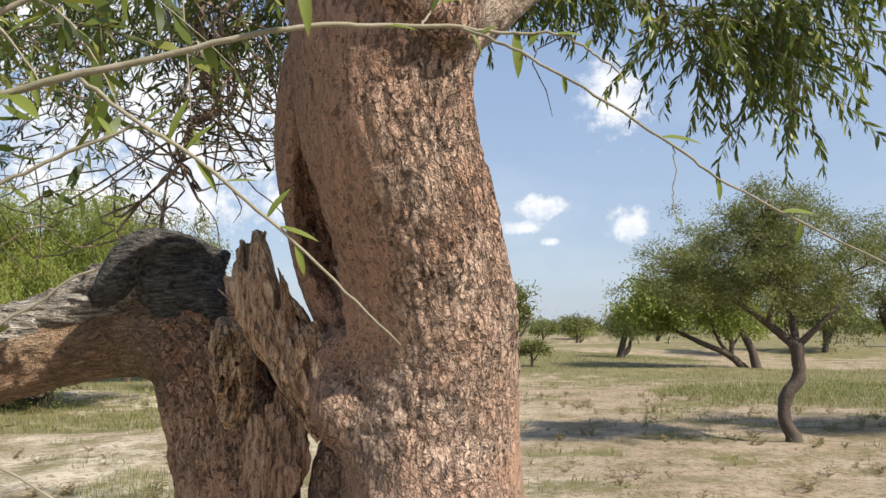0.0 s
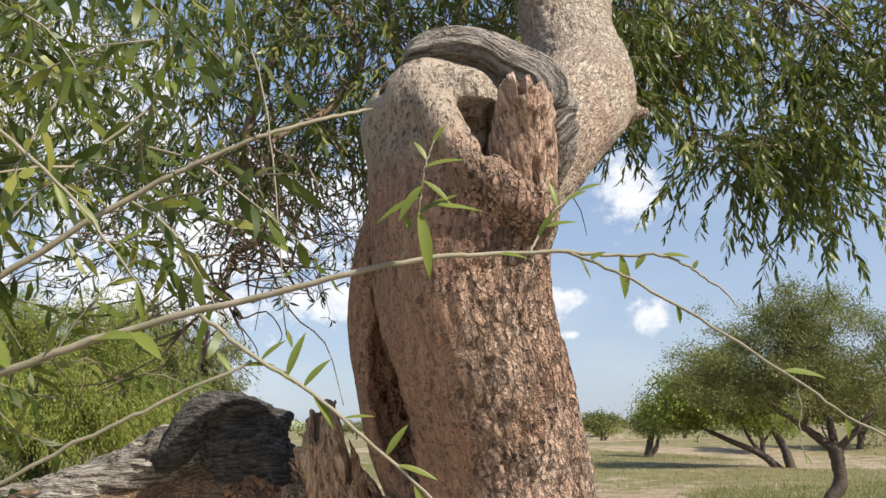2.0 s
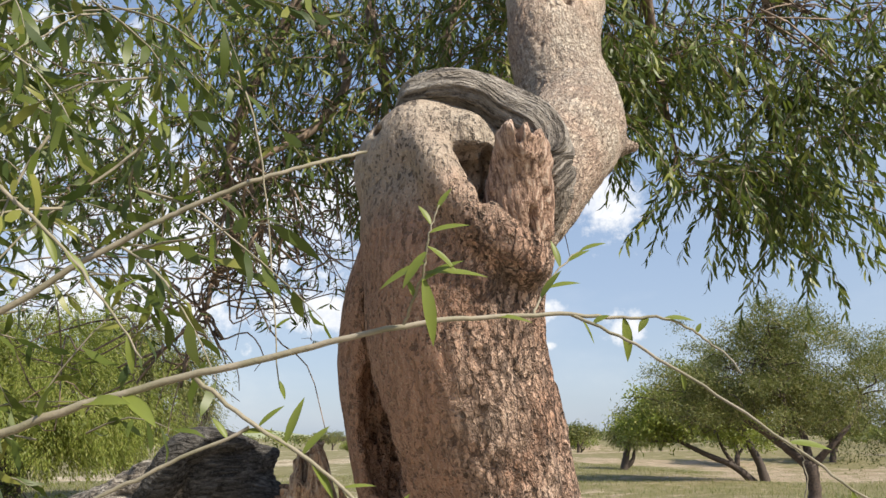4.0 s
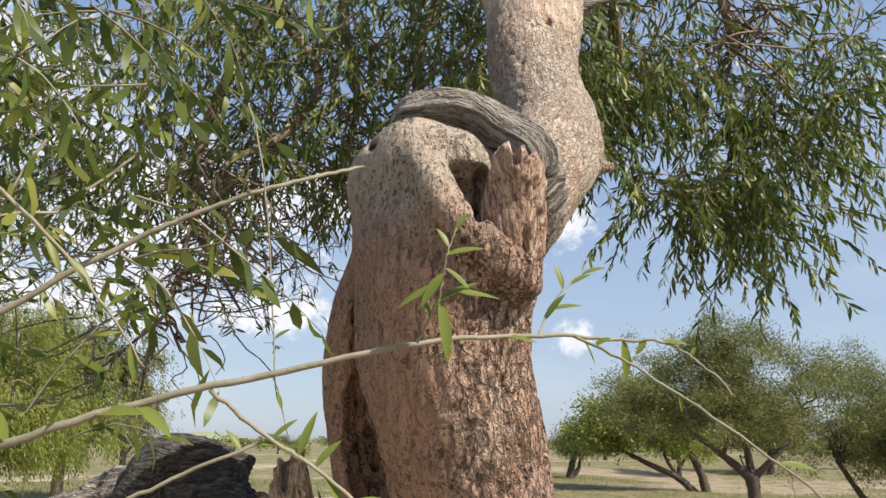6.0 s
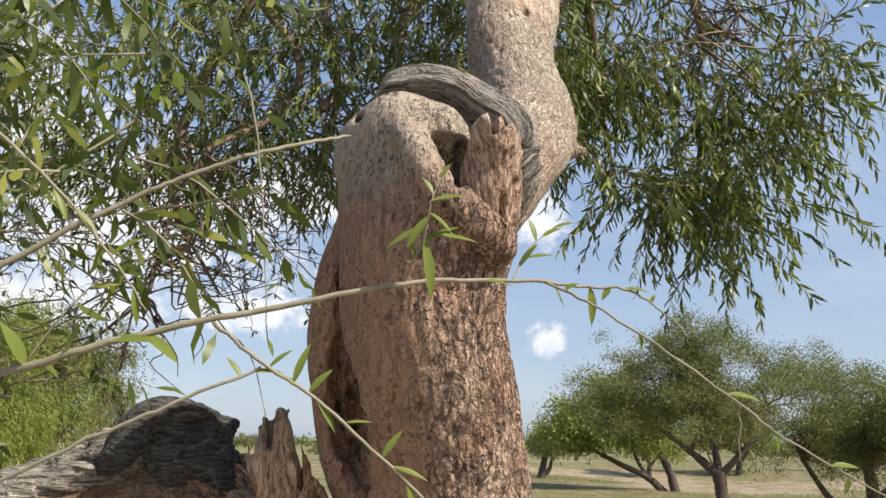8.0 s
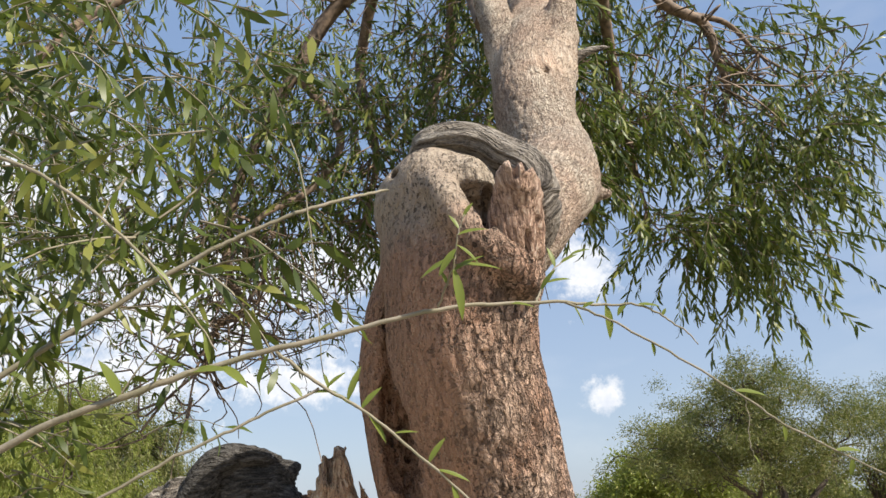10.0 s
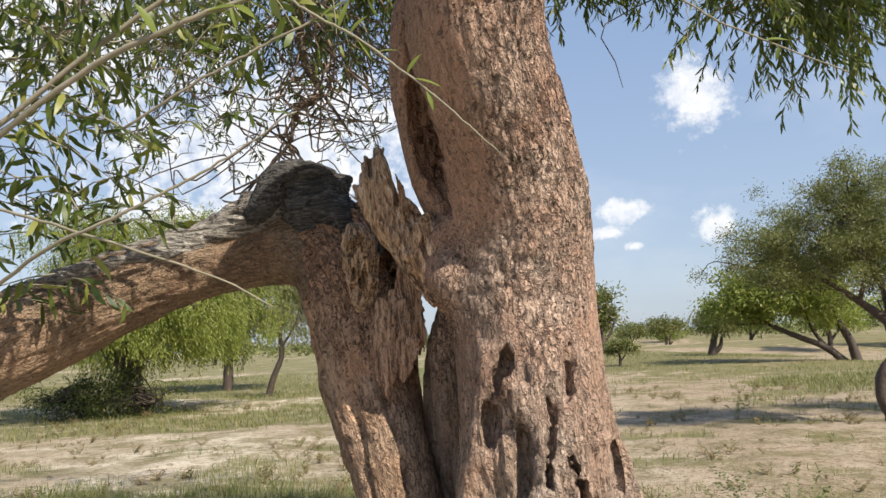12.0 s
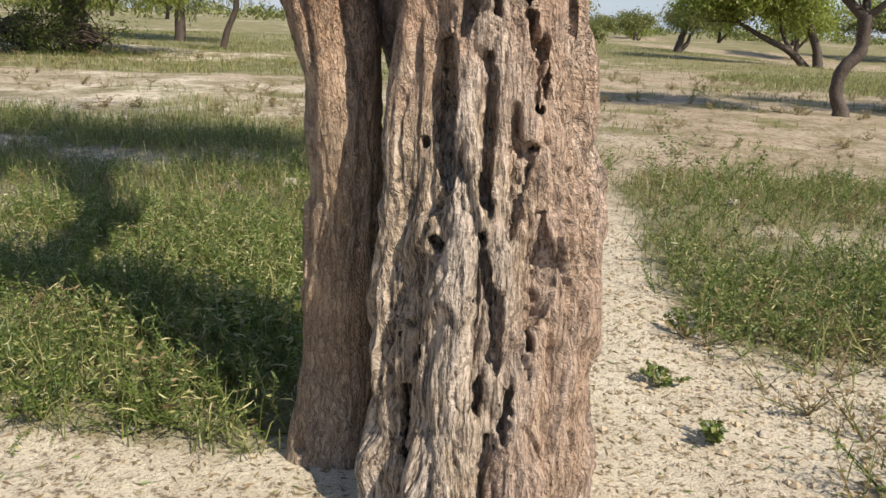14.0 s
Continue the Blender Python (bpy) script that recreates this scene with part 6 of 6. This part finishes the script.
def plain_trees():
    # the S-stemmed tree with its shadow on the sand
    bush_tree("acacia_tree", (4.78, 10.95), "small acacia with an S-bent dark trunk and a sparse twiggy crown",
              [[(0, 0, -0.1, 0.15), (-0.02, 0, 0.06, 0.105), (-0.13, 0, 0.33, 0.085), (-0.08, 0, 0.62, 0.088), (0.09, 0, 0.85, 0.088), (0.10, 0, 1.1, 0.085), (0.08, 0, 1.32, 0.10)],
               [(0.08, 0, 1.28, 0.07), (-0.2, 0.1, 1.55, 0.05), (-0.6, 0.1, 1.85, 0.035), (-1.1, 0.1, 2.15, 0.02)], [(0.10, 0, 1.28, 0.055), (0.35, -0.1, 1.55, 0.04), (0.65, -0.1, 1.85, 0.028), (0.9, 0, 2.2, 0.016)],
               [(0.09, 0, 1.3, 0.06), (0.1, 0.2, 1.8, 0.045), (-0.15, 0.3, 2.4, 0.025)], [(-0.25, 0.1, 1.6, 0.035), (-0.3, -0.3, 2.1, 0.025), (-0.6, -0.4, 2.7, 0.015)]],
              (-0.42, 0.1, 2.45), (1.62, 1.45, 1.08), 520, 170, 0.09, 0.052, 0.0125, LEAF_DULL, 31, 0.15, 160, 0.8, masses=46)
    bush_tree("acacia_tree", (7.6, 11.9), "broad bushy acacia with dense dull green crown",
              [[(0, 0, -0.1, 0.12), (0.05, 0, 0.5, 0.10), (0.15, 0, 1.0, 0.09), (0.1, 0, 1.4, 0.08)], [(0.05, 0, 0.4, 0.07), (-0.5, 0.1, 0.9, 0.05), (-0.9, 0.1, 1.5, 0.03)], [(0.1, 0, 0.8, 0.06), (0.7, 0, 1.3, 0.04), (1.1, 0, 1.9, 0.02)]],
              (0.0, 0, 2.1), (1.85, 1.7, 1.25), 520, 160, 0.105, 0.056, 0.014, LEAF_DULL, 32, 0.15, 70, 0.85, masses=46)
    bush_tree("mesquite_tree", (11.0, 29.2), "spreading yellow-green tree with two leaning trunks",
              [[(0.5, 0, -0.1, 0.19), (0.35, 0, 0.6, 0.15), (0.0, 0, 1.4, 0.13), (-0.2, 0, 2.2, 0.09)], [(0.2, 0.2, -0.1, 0.15), (-0.5, 0.2, 0.5, 0.12), (-1.4, 0.2, 0.9, 0.10), (-2.4, 0.2, 1.4, 0.06)], [(-0.4, 0.2, 0.45, 0.08), (-0.8, 0.3, 1.1, 0.06), (-1.0, 0.3, 1.8, 0.03)]],
              (-1.6, 0, 2.4), (3.3, 2.6, 1.9), 240, 110, 0.27, 0.17, 0.065, LEAF_BRIGHT, 33, 0.25, 40, 0.7, masses=26)
    bush_tree("weeping_bush", (8.35, 37.2), "dark grey-green shrub with drooping wispy crown and short dark trunk",
              [[(0, 0, -0.1, 0.22), (0.1, 0, 0.5, 0.16), (0.25, 0, 1.1, 0.12)], [(0.1, 0, 0.1, 0.16), (0.4, 0, 0.4, 0.1), (0.5, 0, 0.8, 0.06)]],
              (0.5, 0, 1.7), (1.15, 1.1, 0.95), 90, 110, 0.22, 0.2, 0.025, LEAF_DULL, 34, 0.6, 20, 0.6)
    # the broad weeping tree beyond the bent limb, and the thin one beside it
    bush_tree("weeping_tree", (-8.85, 16.9), "broad yellow-green weeping tree with dark trunk and dead skirt",
              [[(0, 0, -0.1, 0.34), (0.02, 0, 0.5, 0.25), (0.0, 0, 1.1, 0.25), (0.05, 0, 1.9, 0.2)], [(0, 0, 1.0, 0.16), (-0.8, 0, 1.6, 0.12), (-1.6, 0.1, 2.1, 0.07)], [(0, 0, 1.1, 0.16), (0.8, 0, 1.7, 0.12), (1.6, 0.2, 2.3, 0.07)], [(0, 0, 1.4, 0.14), (0.1, 0.3, 2.3, 0.09), (0.3, 0.2, 3.0, 0.05)]],
              (0.22, 0, 2.62), (3.05, 2.6, 2.25), 430, 264, 0.21, 0.105, 0.023, LEAF_BRIGHT, 35, 0.55, 60, 0.82, masses=60)
    bush_tree("weeping_tree", (-9.3, 24.0), "taller darker green weeping tree behind the broad one",
              [[(0, 0, -0.1, 0.17), (0.05, 0, 1.0, 0.14), (0.1, 0, 2.0, 0.12), (0.0, 0, 3.4, 0.08)], [(0.08, 0, 1.8, 0.12), (0.7, 0, 2.7, 0.09), (1.1, 0, 3.8, 0.05)]],
              (0.35, 0, 3.3), (2.2, 1.9, 2.75), 280, 204, 0.23, 0.13, 0.030, LEAF_DULL, 38, 0.55, 30, 0.85, masses=36)
    bush_tree("dead_skirt_bush", (-9.5, 16.2), "dark twiggy undergrowth at the foot of the weeping tree", [[(0, 0, -0.05, 0.06), (-0.3, 0, 0.3, 0.04), (-0.7, 0, 0.5, 0.02)], [(0.4, 0, -0.05, 0.06), (0.9, 0, 0.25, 0.04), (1.6, 0, 0.4, 0.02)]],
              (0.4, 0, 0.40), (2.1, 0.9, 0.75), 150, 40, 0.16, 0.10, 0.025, LEAF, 36, 0.2, 420, 0.8, "undergrowth")
    bush_tree("thin_tree", (-7.05, 21.0), "thin leaning tree with a wispy grey drooping crown",
              [[(0, 0, -0.1, 0.10), (0.18, 0, 0.5, 0.085), (0.42, 0, 1.1, 0.075), (0.38, 0, 1.7, 0.06), (0.42, 0, 2.4, 0.03)], [(0.42, 0, 1.3, 0.04), (0.8, 0, 1.9, 0.025), (1.0, 0, 2.5, 0.012)]],
              (0.75, 0.1, 2.0), (0.9, 0.8, 1.0), 60, 60, 0.15, 0.15, 0.012, LEAF_DULL, 37, 0.6, 90, 0.7)
    rng = np.random.default_rng(40)
    # scattered trees farther out
    for x, y, h, w, mat, seed in ((12.1, 71, 3.0, 1.6, LEAF_DULL, 41), (11.0, 86, 2.9, 2.0, LEAF_DULL, 42), (3.9, 42, 3.2, 1.3, LEAF_DULL, 43), (3.4, 30, 1.2, 0.7, LEAF_DULL, 44), (15.5, 92, 2.6, 3.0, LEAF_DULL, 45), (20, 74, 4.2, 3.2, LEAF_BRIGHT, 46), (25, 70, 4.8, 3.5, LEAF_DULL, 47), (23, 48, 3.8, 3.0, LEAF_DULL, 48), (29, 60, 4.2, 3.4, LEAF_BRIGHT, 49), (17, 47, 3.4, 2.4, LEAF_BRIGHT, 50), (7, 95, 2.6, 2.4, LEAF_DULL, 51), (33, 52, 4.5, 3.2, LEAF_DULL, 52),
                              (-24, 60, 3.2, 3.6, LEAF_BRIGHT, 53), (-31, 66, 3.4, 4.0, LEAF_BRIGHT, 54), (-38, 70, 3.6, 3.6, LEAF_DULL, 55), (-3.5, 80, 1.6, 1.8, LEAF_DULL, 56), (-14, 110, 2.6, 3.4, LEAF_DULL, 57), (13.6, 78, 2.0, 1.6, LEAF_BRIGHT, 58), (0.5, 100, 2.0, 2.2, LEAF_DULL, 59), (-6, 60, 1.3, 1.2, LEAF_BRIGHT, 60)):
        s = h / 3.0
        bush_tree("plain_tree", (x, y), "far rounded dull green tree on the plain" if mat is LEAF_DULL else "far rounded bright green tree on the plain",
                  [[(0, 0, -0.2, 0.16 * s), (0.08 * s, 0, 0.6 * s, 0.12 * s), (0.0, 0, 1.3 * s, 0.09 * s)], [(0.04 * s, 0, 0.4 * s, 0.08 * s), (0.5 * s, 0, 1.0 * s, 0.06 * s), (0.7 * s, 0, 1.5 * s, 0.03 * s)]],
                  (0, 0, 0.62 * h), (w, w * 0.9, 0.42 * h), 90, 40, 0.085 * h, 0.075 * h, 0.028 * h, mat, seed, 0.25, 12, 0.7, "far trees", masses=11)


plain_trees()


def far_scrub():
    """The low line of scrub along the horizon."""
    rng = np.random.default_rng(61)
    green = Pile()
    for k in range(420):
        a, r = rng.uniform(-1.2, 1.2), rng.uniform(95, 330)
        c = np.array((r * math.sin(a), r * math.cos(a), 0.0))
        if abs(a) < 0.5 and r < 120 and rng.uniform() < 0.5:
            continue
        h, w = rng.uniform(1.2, 3.6), rng.uniform(1.8, 5.5)
        at = lobes(rng, c + (0, 0, h * 0.45), (w, w, h * 0.5), 100, 0.55, 0.7)
        leaves(green, at + rng.normal(0, 0.3, at.shape), rng.standard_normal(at.shape), rng.uniform(0.5, 1.1, 100), rng.uniform(0.22, 0.42, 100), rng, 0.2, True)
    tagged(new("far_scrub", green.mesh("far_scrub", LEAF_DULL, False)), "low dull green scrub along the horizon", "scrub", "", "stuff")
    # a low hazy rise
    x = np.linspace(-1, 1, 40)
    v, q = [], []
    for k, u in enumerate(x):
        top = 14 * math.exp(-((u * 2.2) ** 2)) + 2.5 * float(field_noise(np.array([[u * 4, 1, 2]]))[0])
        v += [(-330 + u * 170, 1500, -2), (-330 + u * 170, 1530, top), (-330 + u * 170, 1600, -2)]
    q = [(3 * k + j, 3 * k + 3 + j, 3 * k + 4 + j, 3 * k + 1 + j) for k in range(39) for j in (0, 1)]
    pile = Pile()
    pile.add(v, q)
    tagged(new("low_hill", pile.mesh("low_hill", HILL)), "low hazy rise on the horizon", "hill", "", "structure")


far_scrub()


# ---- ground cover ----
def scatter(rng, count, x0, x1, y0, y1, power=1.0, minimum=0.15, away=0.22):
    x, y = rng.uniform(x0, x1, count), rng.uniform(y0, y1, count)
    keep = rng.uniform(0, 1, count) < np.where(cover(x, y) > minimum, cover(x, y) ** power, 0)
    keep &= (np.hypot(x - 0.01, y - 1.38) > away + 0.03) & (np.hypot(x + 0.32, y - 1.47) > 0.13)
    x, y = x[keep], y[keep]
    return np.stack([x, y, ground_height(x, y)], 1)


def blades(pile, at, height, rng, lean=0.45, width=0.004):
    n = len(at)
    a = rng.uniform(0, 2 * np.pi, n)
    out = np.stack([np.cos(a), np.sin(a), 0 * a], 1)
    side = np.stack([-np.sin(a), np.cos(a), 0 * a], 1)
    h = (height * rng.uniform(0.45, 1.25, n))[:, None]
    k = rng.uniform(0.1, 1, n)[:, None] * lean
    w = (width * rng.uniform(0.6, 1.3, n))[:, None]
    up = np.array((0, 0, 1.0))
    m = at + out * h * k * 0.35 + up * h * 0.55
    t = at + out * h * k + up * h * (1 - 0.35 * k)
    v = np.stack([at - side * w * 0.5, at + side * w * 0.5, m + side * w * 0.4, m - side * w * 0.4, t], 1).reshape(-1, 3)
    i = 5 * np.arange(n)[:, None]
    pile.add(v, i + np.array([[0, 1, 2, 3]]), i + np.array([[3, 2, 4]]))


def weed_plant(rng, height, stems, pairs, leaf, wide):
    """One weed: splayed stems with pairs of small leaflets, as a mesh to be repeated."""
    wood, green = Pile(), Pile()
    for s in range(stems):
        a, lean = rng.uniform(0, 2 * np.pi), rng.uniform(0.3, 1.8)
        p, d, pts = np.zeros(3), unit(np.array((math.cos(a) * lean, math.sin(a) * lean, 1.0))), []
        for k in range(5):
            pts.append((*p, 0.0020 * (1 - k / 7)))
            d = unit(d + 0.20 * rng.standard_normal(3))
            p = p + d * height * rng.uniform(0.8, 1.1) / 4
        line = np.array(pts)
        tube(wood, line[::2], 3, False)
        u = np.linspace(0.2, 1, pairs) * 4
        i = np.minimum(u.astype(int), 3)
        at = line[i, :3] + (line[i + 1, :3] - line[i, :3]) * (u - i)[:, None]
        for sign in (-1, 1):
            t = unit(line[i + 1, :3] - line[i, :3])
            side = unit(np.cross(t, np.array((0.1, 0.2, 1.0)))) * sign
            leaves(green, at, side + 0.4 * t + 0.35 * rng.standard_normal(at.shape), leaf * rng.uniform(0.6, 1.3, pairs), wide * rng.uniform(0.7, 1.3, pairs), rng, 0.15, True)
    return wood, green


def weeds(name, label, at, rng, mat, height, stems, pairs, leaf, wide, kinds=6):
    """Many weeds as one object."""
    models = [weed_plant(rng, height, stems, pairs, leaf, wide) for k in range(kinds)]
    pick, pile = rng.integers(0, kinds, len(at)), Pile()
    for k, model in enumerate(models):
        spots = at[pick == k]
        if not len(spots):
            continue
        a, s = rng.uniform(0, 2 * np.pi, len(spots)), 0.4 + 1.05 * rng.uniform(0, 1, len(spots)) ** 1.5
        for piece in model:
            v = np.concatenate(piece.v)
            w = np.stack([(np.cos(a)[:, None] * v[:, 0] - np.sin(a)[:, None] * v[:, 1]), (np.sin(a)[:, None] * v[:, 0] + np.cos(a)[:, None] * v[:, 1]), np.broadcast_to(v[:, 2], (len(spots), len(v)))], -1) * s[:, None, None] + spots[:, None]
            f = np.concatenate(piece.f).reshape(-1, 4)
            pile.add(w.reshape(-1, 3), (f[None] + (np.arange(len(spots)) * len(v))[:, None, None]).reshape(-1, 4))
    tagged(new(name, pile.mesh(name, mat, False)), label, "weeds", "", "stuff")


def ground_cover():
    rng = np.random.default_rng(70)
    pile = Pile()
    at = scatter(rng, 60000, -8.5, -0.3, 1.3, 9.2, 1.2)
    blades(pile, at, 0.16, rng, 1.2, 0.0036)
    at = scatter(rng, 24000, 0.5, 5.5, 0.9, 7.2, 1.3)
    blades(pile, at, 0.13, rng, 1.2, 0.0036)
    tagged(new("grass", pile.mesh("grass", GRASS, False)), "short dry green grass in patches on the sand", "grass", "", "stuff")
    pile = Pile()
    at = np.vstack([scatter(rng, 60000, -22, -0.5, 12, 34, 2.2, 0.2), scatter(rng, 60000, 0.5, 26, 13, 44, 2.2, 0.2), scatter(rng, 45000, -9, 14, 4.5, 22, 1.8, 0.05), scatter(rng, 9000, 4.5, 12, 15.5, 21, 1.0, 0.5)])
    blades(pile, at, 0.13, rng, 1.5, 0.009)
    tagged(new("distant_grass", pile.mesh("distant_grass", GRASS, False)), "tufty pale green grass farther out", "grass", "", "stuff")
    weeds("leafy_weeds", "bright green low leafy weeds with thin stems", np.vstack([scatter(rng, 1900, -5.0, -0.35, 1.35, 6.5, 1.2, 0.35), scatter(rng, 1400, -2.4, -0.35, 1.4, 3.6, 1.3, 0.4)]), rng, WEED, 0.15, 5, 12, 0.0145, 0.0048)
    weeds("leafy_weeds", "green straggling weeds on pale crumbly soil", np.vstack([scatter(rng, 1500, 0.5, 5.0, 1.0, 6.6, 1.2, 0.3), scatter(rng, 650, 0.5, 2.2, 0.9, 3.4, 1.2, 0.3)]), rng, WEED, 0.16, 5, 12, 0.0150, 0.0050)
    weeds("dry_weeds", "dry brownish weed tufts", np.vstack([scatter(rng, 420, 0.5, 3.5, 0.9, 6.8, 0.7, 0.08), scatter(rng, 160, 0.6, 1.6, 0.9, 2.4, 0.7, 0.08), scatter(rng, 260, -4, -0.4, 1.3, 6, 0.7, 0.12)]), rng, DRY_WEED, 0.13, 5, 5, 0.02, 0.006)
    spots = np.stack([np.concatenate([rng.uniform(0.8, 12, 650), rng.uniform(-10, -0.8, 420)]), rng.uniform(6.5, 19, 1070)], 1)
    spots = spots[field_noise(np.column_stack([spots * 0.8, 0 * spots[:, 0] + 5])) > 0.47]
    weeds("dry_weeds", "scattered low tufts of dry weed out on the sand", np.column_stack([spots, ground_height(spots[:, 0], spots[:, 1])]), rng, DRY_WEED, 0.12, 6, 6, 0.032, 0.009)
    pile = Pile()
    x, y = np.concatenate([rng.uniform(-3, 4, 10000), rng.uniform(-1.5, 1.9, 5000)]), np.concatenate([0.8 + 9 * rng.uniform(0, 1, 10000) ** 1.5, rng.uniform(0.9, 2.8, 5000)])
    leaves(pile, np.stack([x, y, ground_height(x, y) + 0.004], 1), np.stack([rng.standard_normal(15000), rng.standard_normal(15000), 0.15 * rng.standard_normal(15000)], 1), rng.uniform(0.008, 0.035, 15000), rng.uniform(0.003, 0.008, 15000), rng, 0.1, True)
    tagged(new("litter", pile.mesh("litter", DRY_WEED, False)), "dry leaf and twig litter on the sand", "litter", "", "stuff")
    at = np.vstack([scatter(rng, 2600, -2.6, -0.35, 1.4, 3.4, 1.3, 0.4), scatter(rng, 900, 0.6, 2.4, 1.0, 3.4, 1.2, 0.3)])
    pile, n = Pile(), len(at)
    for piece, seed in zip(np.array_split(at, 3), (71, 72, 73)):
        r = np.random.default_rng(seed)
        m = len(piece)
        leaves(pile, piece + np.stack([0 * piece[:, 0], 0 * piece[:, 0], r.uniform(0.02, 0.13, m)], 1), np.stack([r.standard_normal(m), r.standard_normal(m), r.uniform(-0.2, 0.6, m)], 1), r.uniform(0.03, 0.055, m), r.uniform(0.0028, 0.0042, m), r, 0.45)
    tagged(new("seed_pods", pile.mesh("seed_pods", POD, False)), "pale slender curved seed pods among the weeds", "pods", "", "stuff")
    # taller single weeds that stand out
    for x, y, h, seed in ((1.55, 6.1, 0.55, 1), (1.35, 5.8, 0.40, 2), (2.0, 6.0, 0.36, 3), (0.95, 5.6, 0.3, 4), (1.75, 5.6, 0.33, 5), (3.46, 12.9, 0.42, 6), (3.2, 12.8, 0.25, 7), (-0.72, 1.9, 0.30, 8), (0.62, 1.62, 0.07, 9), (0.55, 1.95, 0.08, 10), (0.70, 2.35, 0.10, 11)):
        r = np.random.default_rng(80 + seed)
        wood, green = weed_plant(r, h, 6 if h < 0.2 else 4, 12, 0.035 if h > 0.2 else 0.022, 0.014)
        spot = Vector((x, y, float(ground_height(np.array([x]), np.array([y]))[0])))
        weed = thing("weed", spot, "single leafy green weed standing on bare sand", "weed", "single weeds")
        for nm, piece, mat in (("stems", wood, SHOOT), ("leaves", green, WEED)):
            piece.v = [v + np.array(spot) for v in piece.v]
            part(nm, piece.mesh(nm, mat, False), weed)


ground_cover()


def rock(rng, size):
    bm = bmesh.new()
    bmesh.ops.create_icosphere(bm, subdivisions=2, radius=1.0)
    k = rng.uniform(0, 50)
    for v in bm.verts:
        n = float(field_noise(np.array([np.array(v.co) * 1.6 + k]))[0])
        v.co = Vector((v.co.x * size, v.co.y * size * 0.8, v.co.z * size * 0.6)) * (0.6 + 0.75 * n)
    me = bpy.data.meshes.new("stone")
    bm.to_mesh(me)
    bm.free()
    return me


def stones():
    rng = np.random.default_rng(90)
    for x, y, s, mat, name, label in ((0.775, 1.70, 0.020, STONE, "stone", "pale angular stone on the sand"), (-0.575, 1.70, 0.028, STONE, "stone", "rounded pale stone among the weeds"), (1.50, 4.55, 0.06, STONE, "stone", "flat pale stone among the weeds"), (0.30, 1.52, 0.016, DUNG, "clod", "dark clod beside the trunk"), (0.29, 1.47, 0.014, DUNG, "clod", "dark clod beside the trunk"),
                                      (-1.47, 4.28, 0.085, DUNG, "dung_pat", "dark dry dung pat lying in the grass"), (0.45, 1.78, 0.012, STONE, "stone", "small pale stone on the sand"), (0.95, 2.0, 0.014, STONE, "stone", "small pale stone on the sand"), (-1.2, 4.6, 0.07, STONE, "stone", "pale stone among the grass")):
        me = rock(rng, s)
        me.materials.append(mat)
        ob = new(name, me)
        ob.location = (x, y, float(ground_height(np.array([x]), np.array([y]))[0]) + s * 0.22)
        ob.rotation_euler = (0, 0, rng.uniform(0, 6))
        tagged(ob, label, name.replace("_", " "), "loose stones")
    # crumbs of soil and gravel
    pile = Pile()
    n = 11000
    x = np.concatenate([rng.uniform(0.2, 1.6, n // 2), rng.uniform(-2.2, 3.2, n // 2)])
    y = np.concatenate([rng.uniform(0.9, 4.0, n // 2), rng.uniform(0.8, 8.0, n // 2)])
    keep = rng.uniform(0, 1, n) > cover(x, y) * 0.8
    x, y = x[keep], y[keep]
    n = len(x)
    s = 0.0022 + 0.012 * rng.uniform(0, 1, n) ** 5
    oct_ = np.array([(1, 0, 0), (0, 1, 0), (-1, 0, 0), (0, -1, 0), (0, 0, 0.8), (0, 0, -0.6)])
    v = np.stack([x, y, ground_height(x, y) + s * 0.3], 1)[:, None] + oct_[None] * s[:, None, None] * rng.uniform(0.5, 1.5, (n, 6, 1)) * np.array((1, 1, 0.8))
    f = np.array([(0, 1, 4), (1, 2, 4), (2, 3, 4), (3, 0, 4), (1, 0, 5), (2, 1, 5), (3, 2, 5), (0, 3, 5)])
    pile.add(v.reshape(-1, 3), None, (f[None] + 6 * np.arange(n)[:, None, None]).reshape(-1, 3))
    tagged(new("gravel", pile.mesh("gravel", SOIL_CRUMB, False)), "pale crumbs of dry soil and grit", "gravel", "", "stuff")


stones()
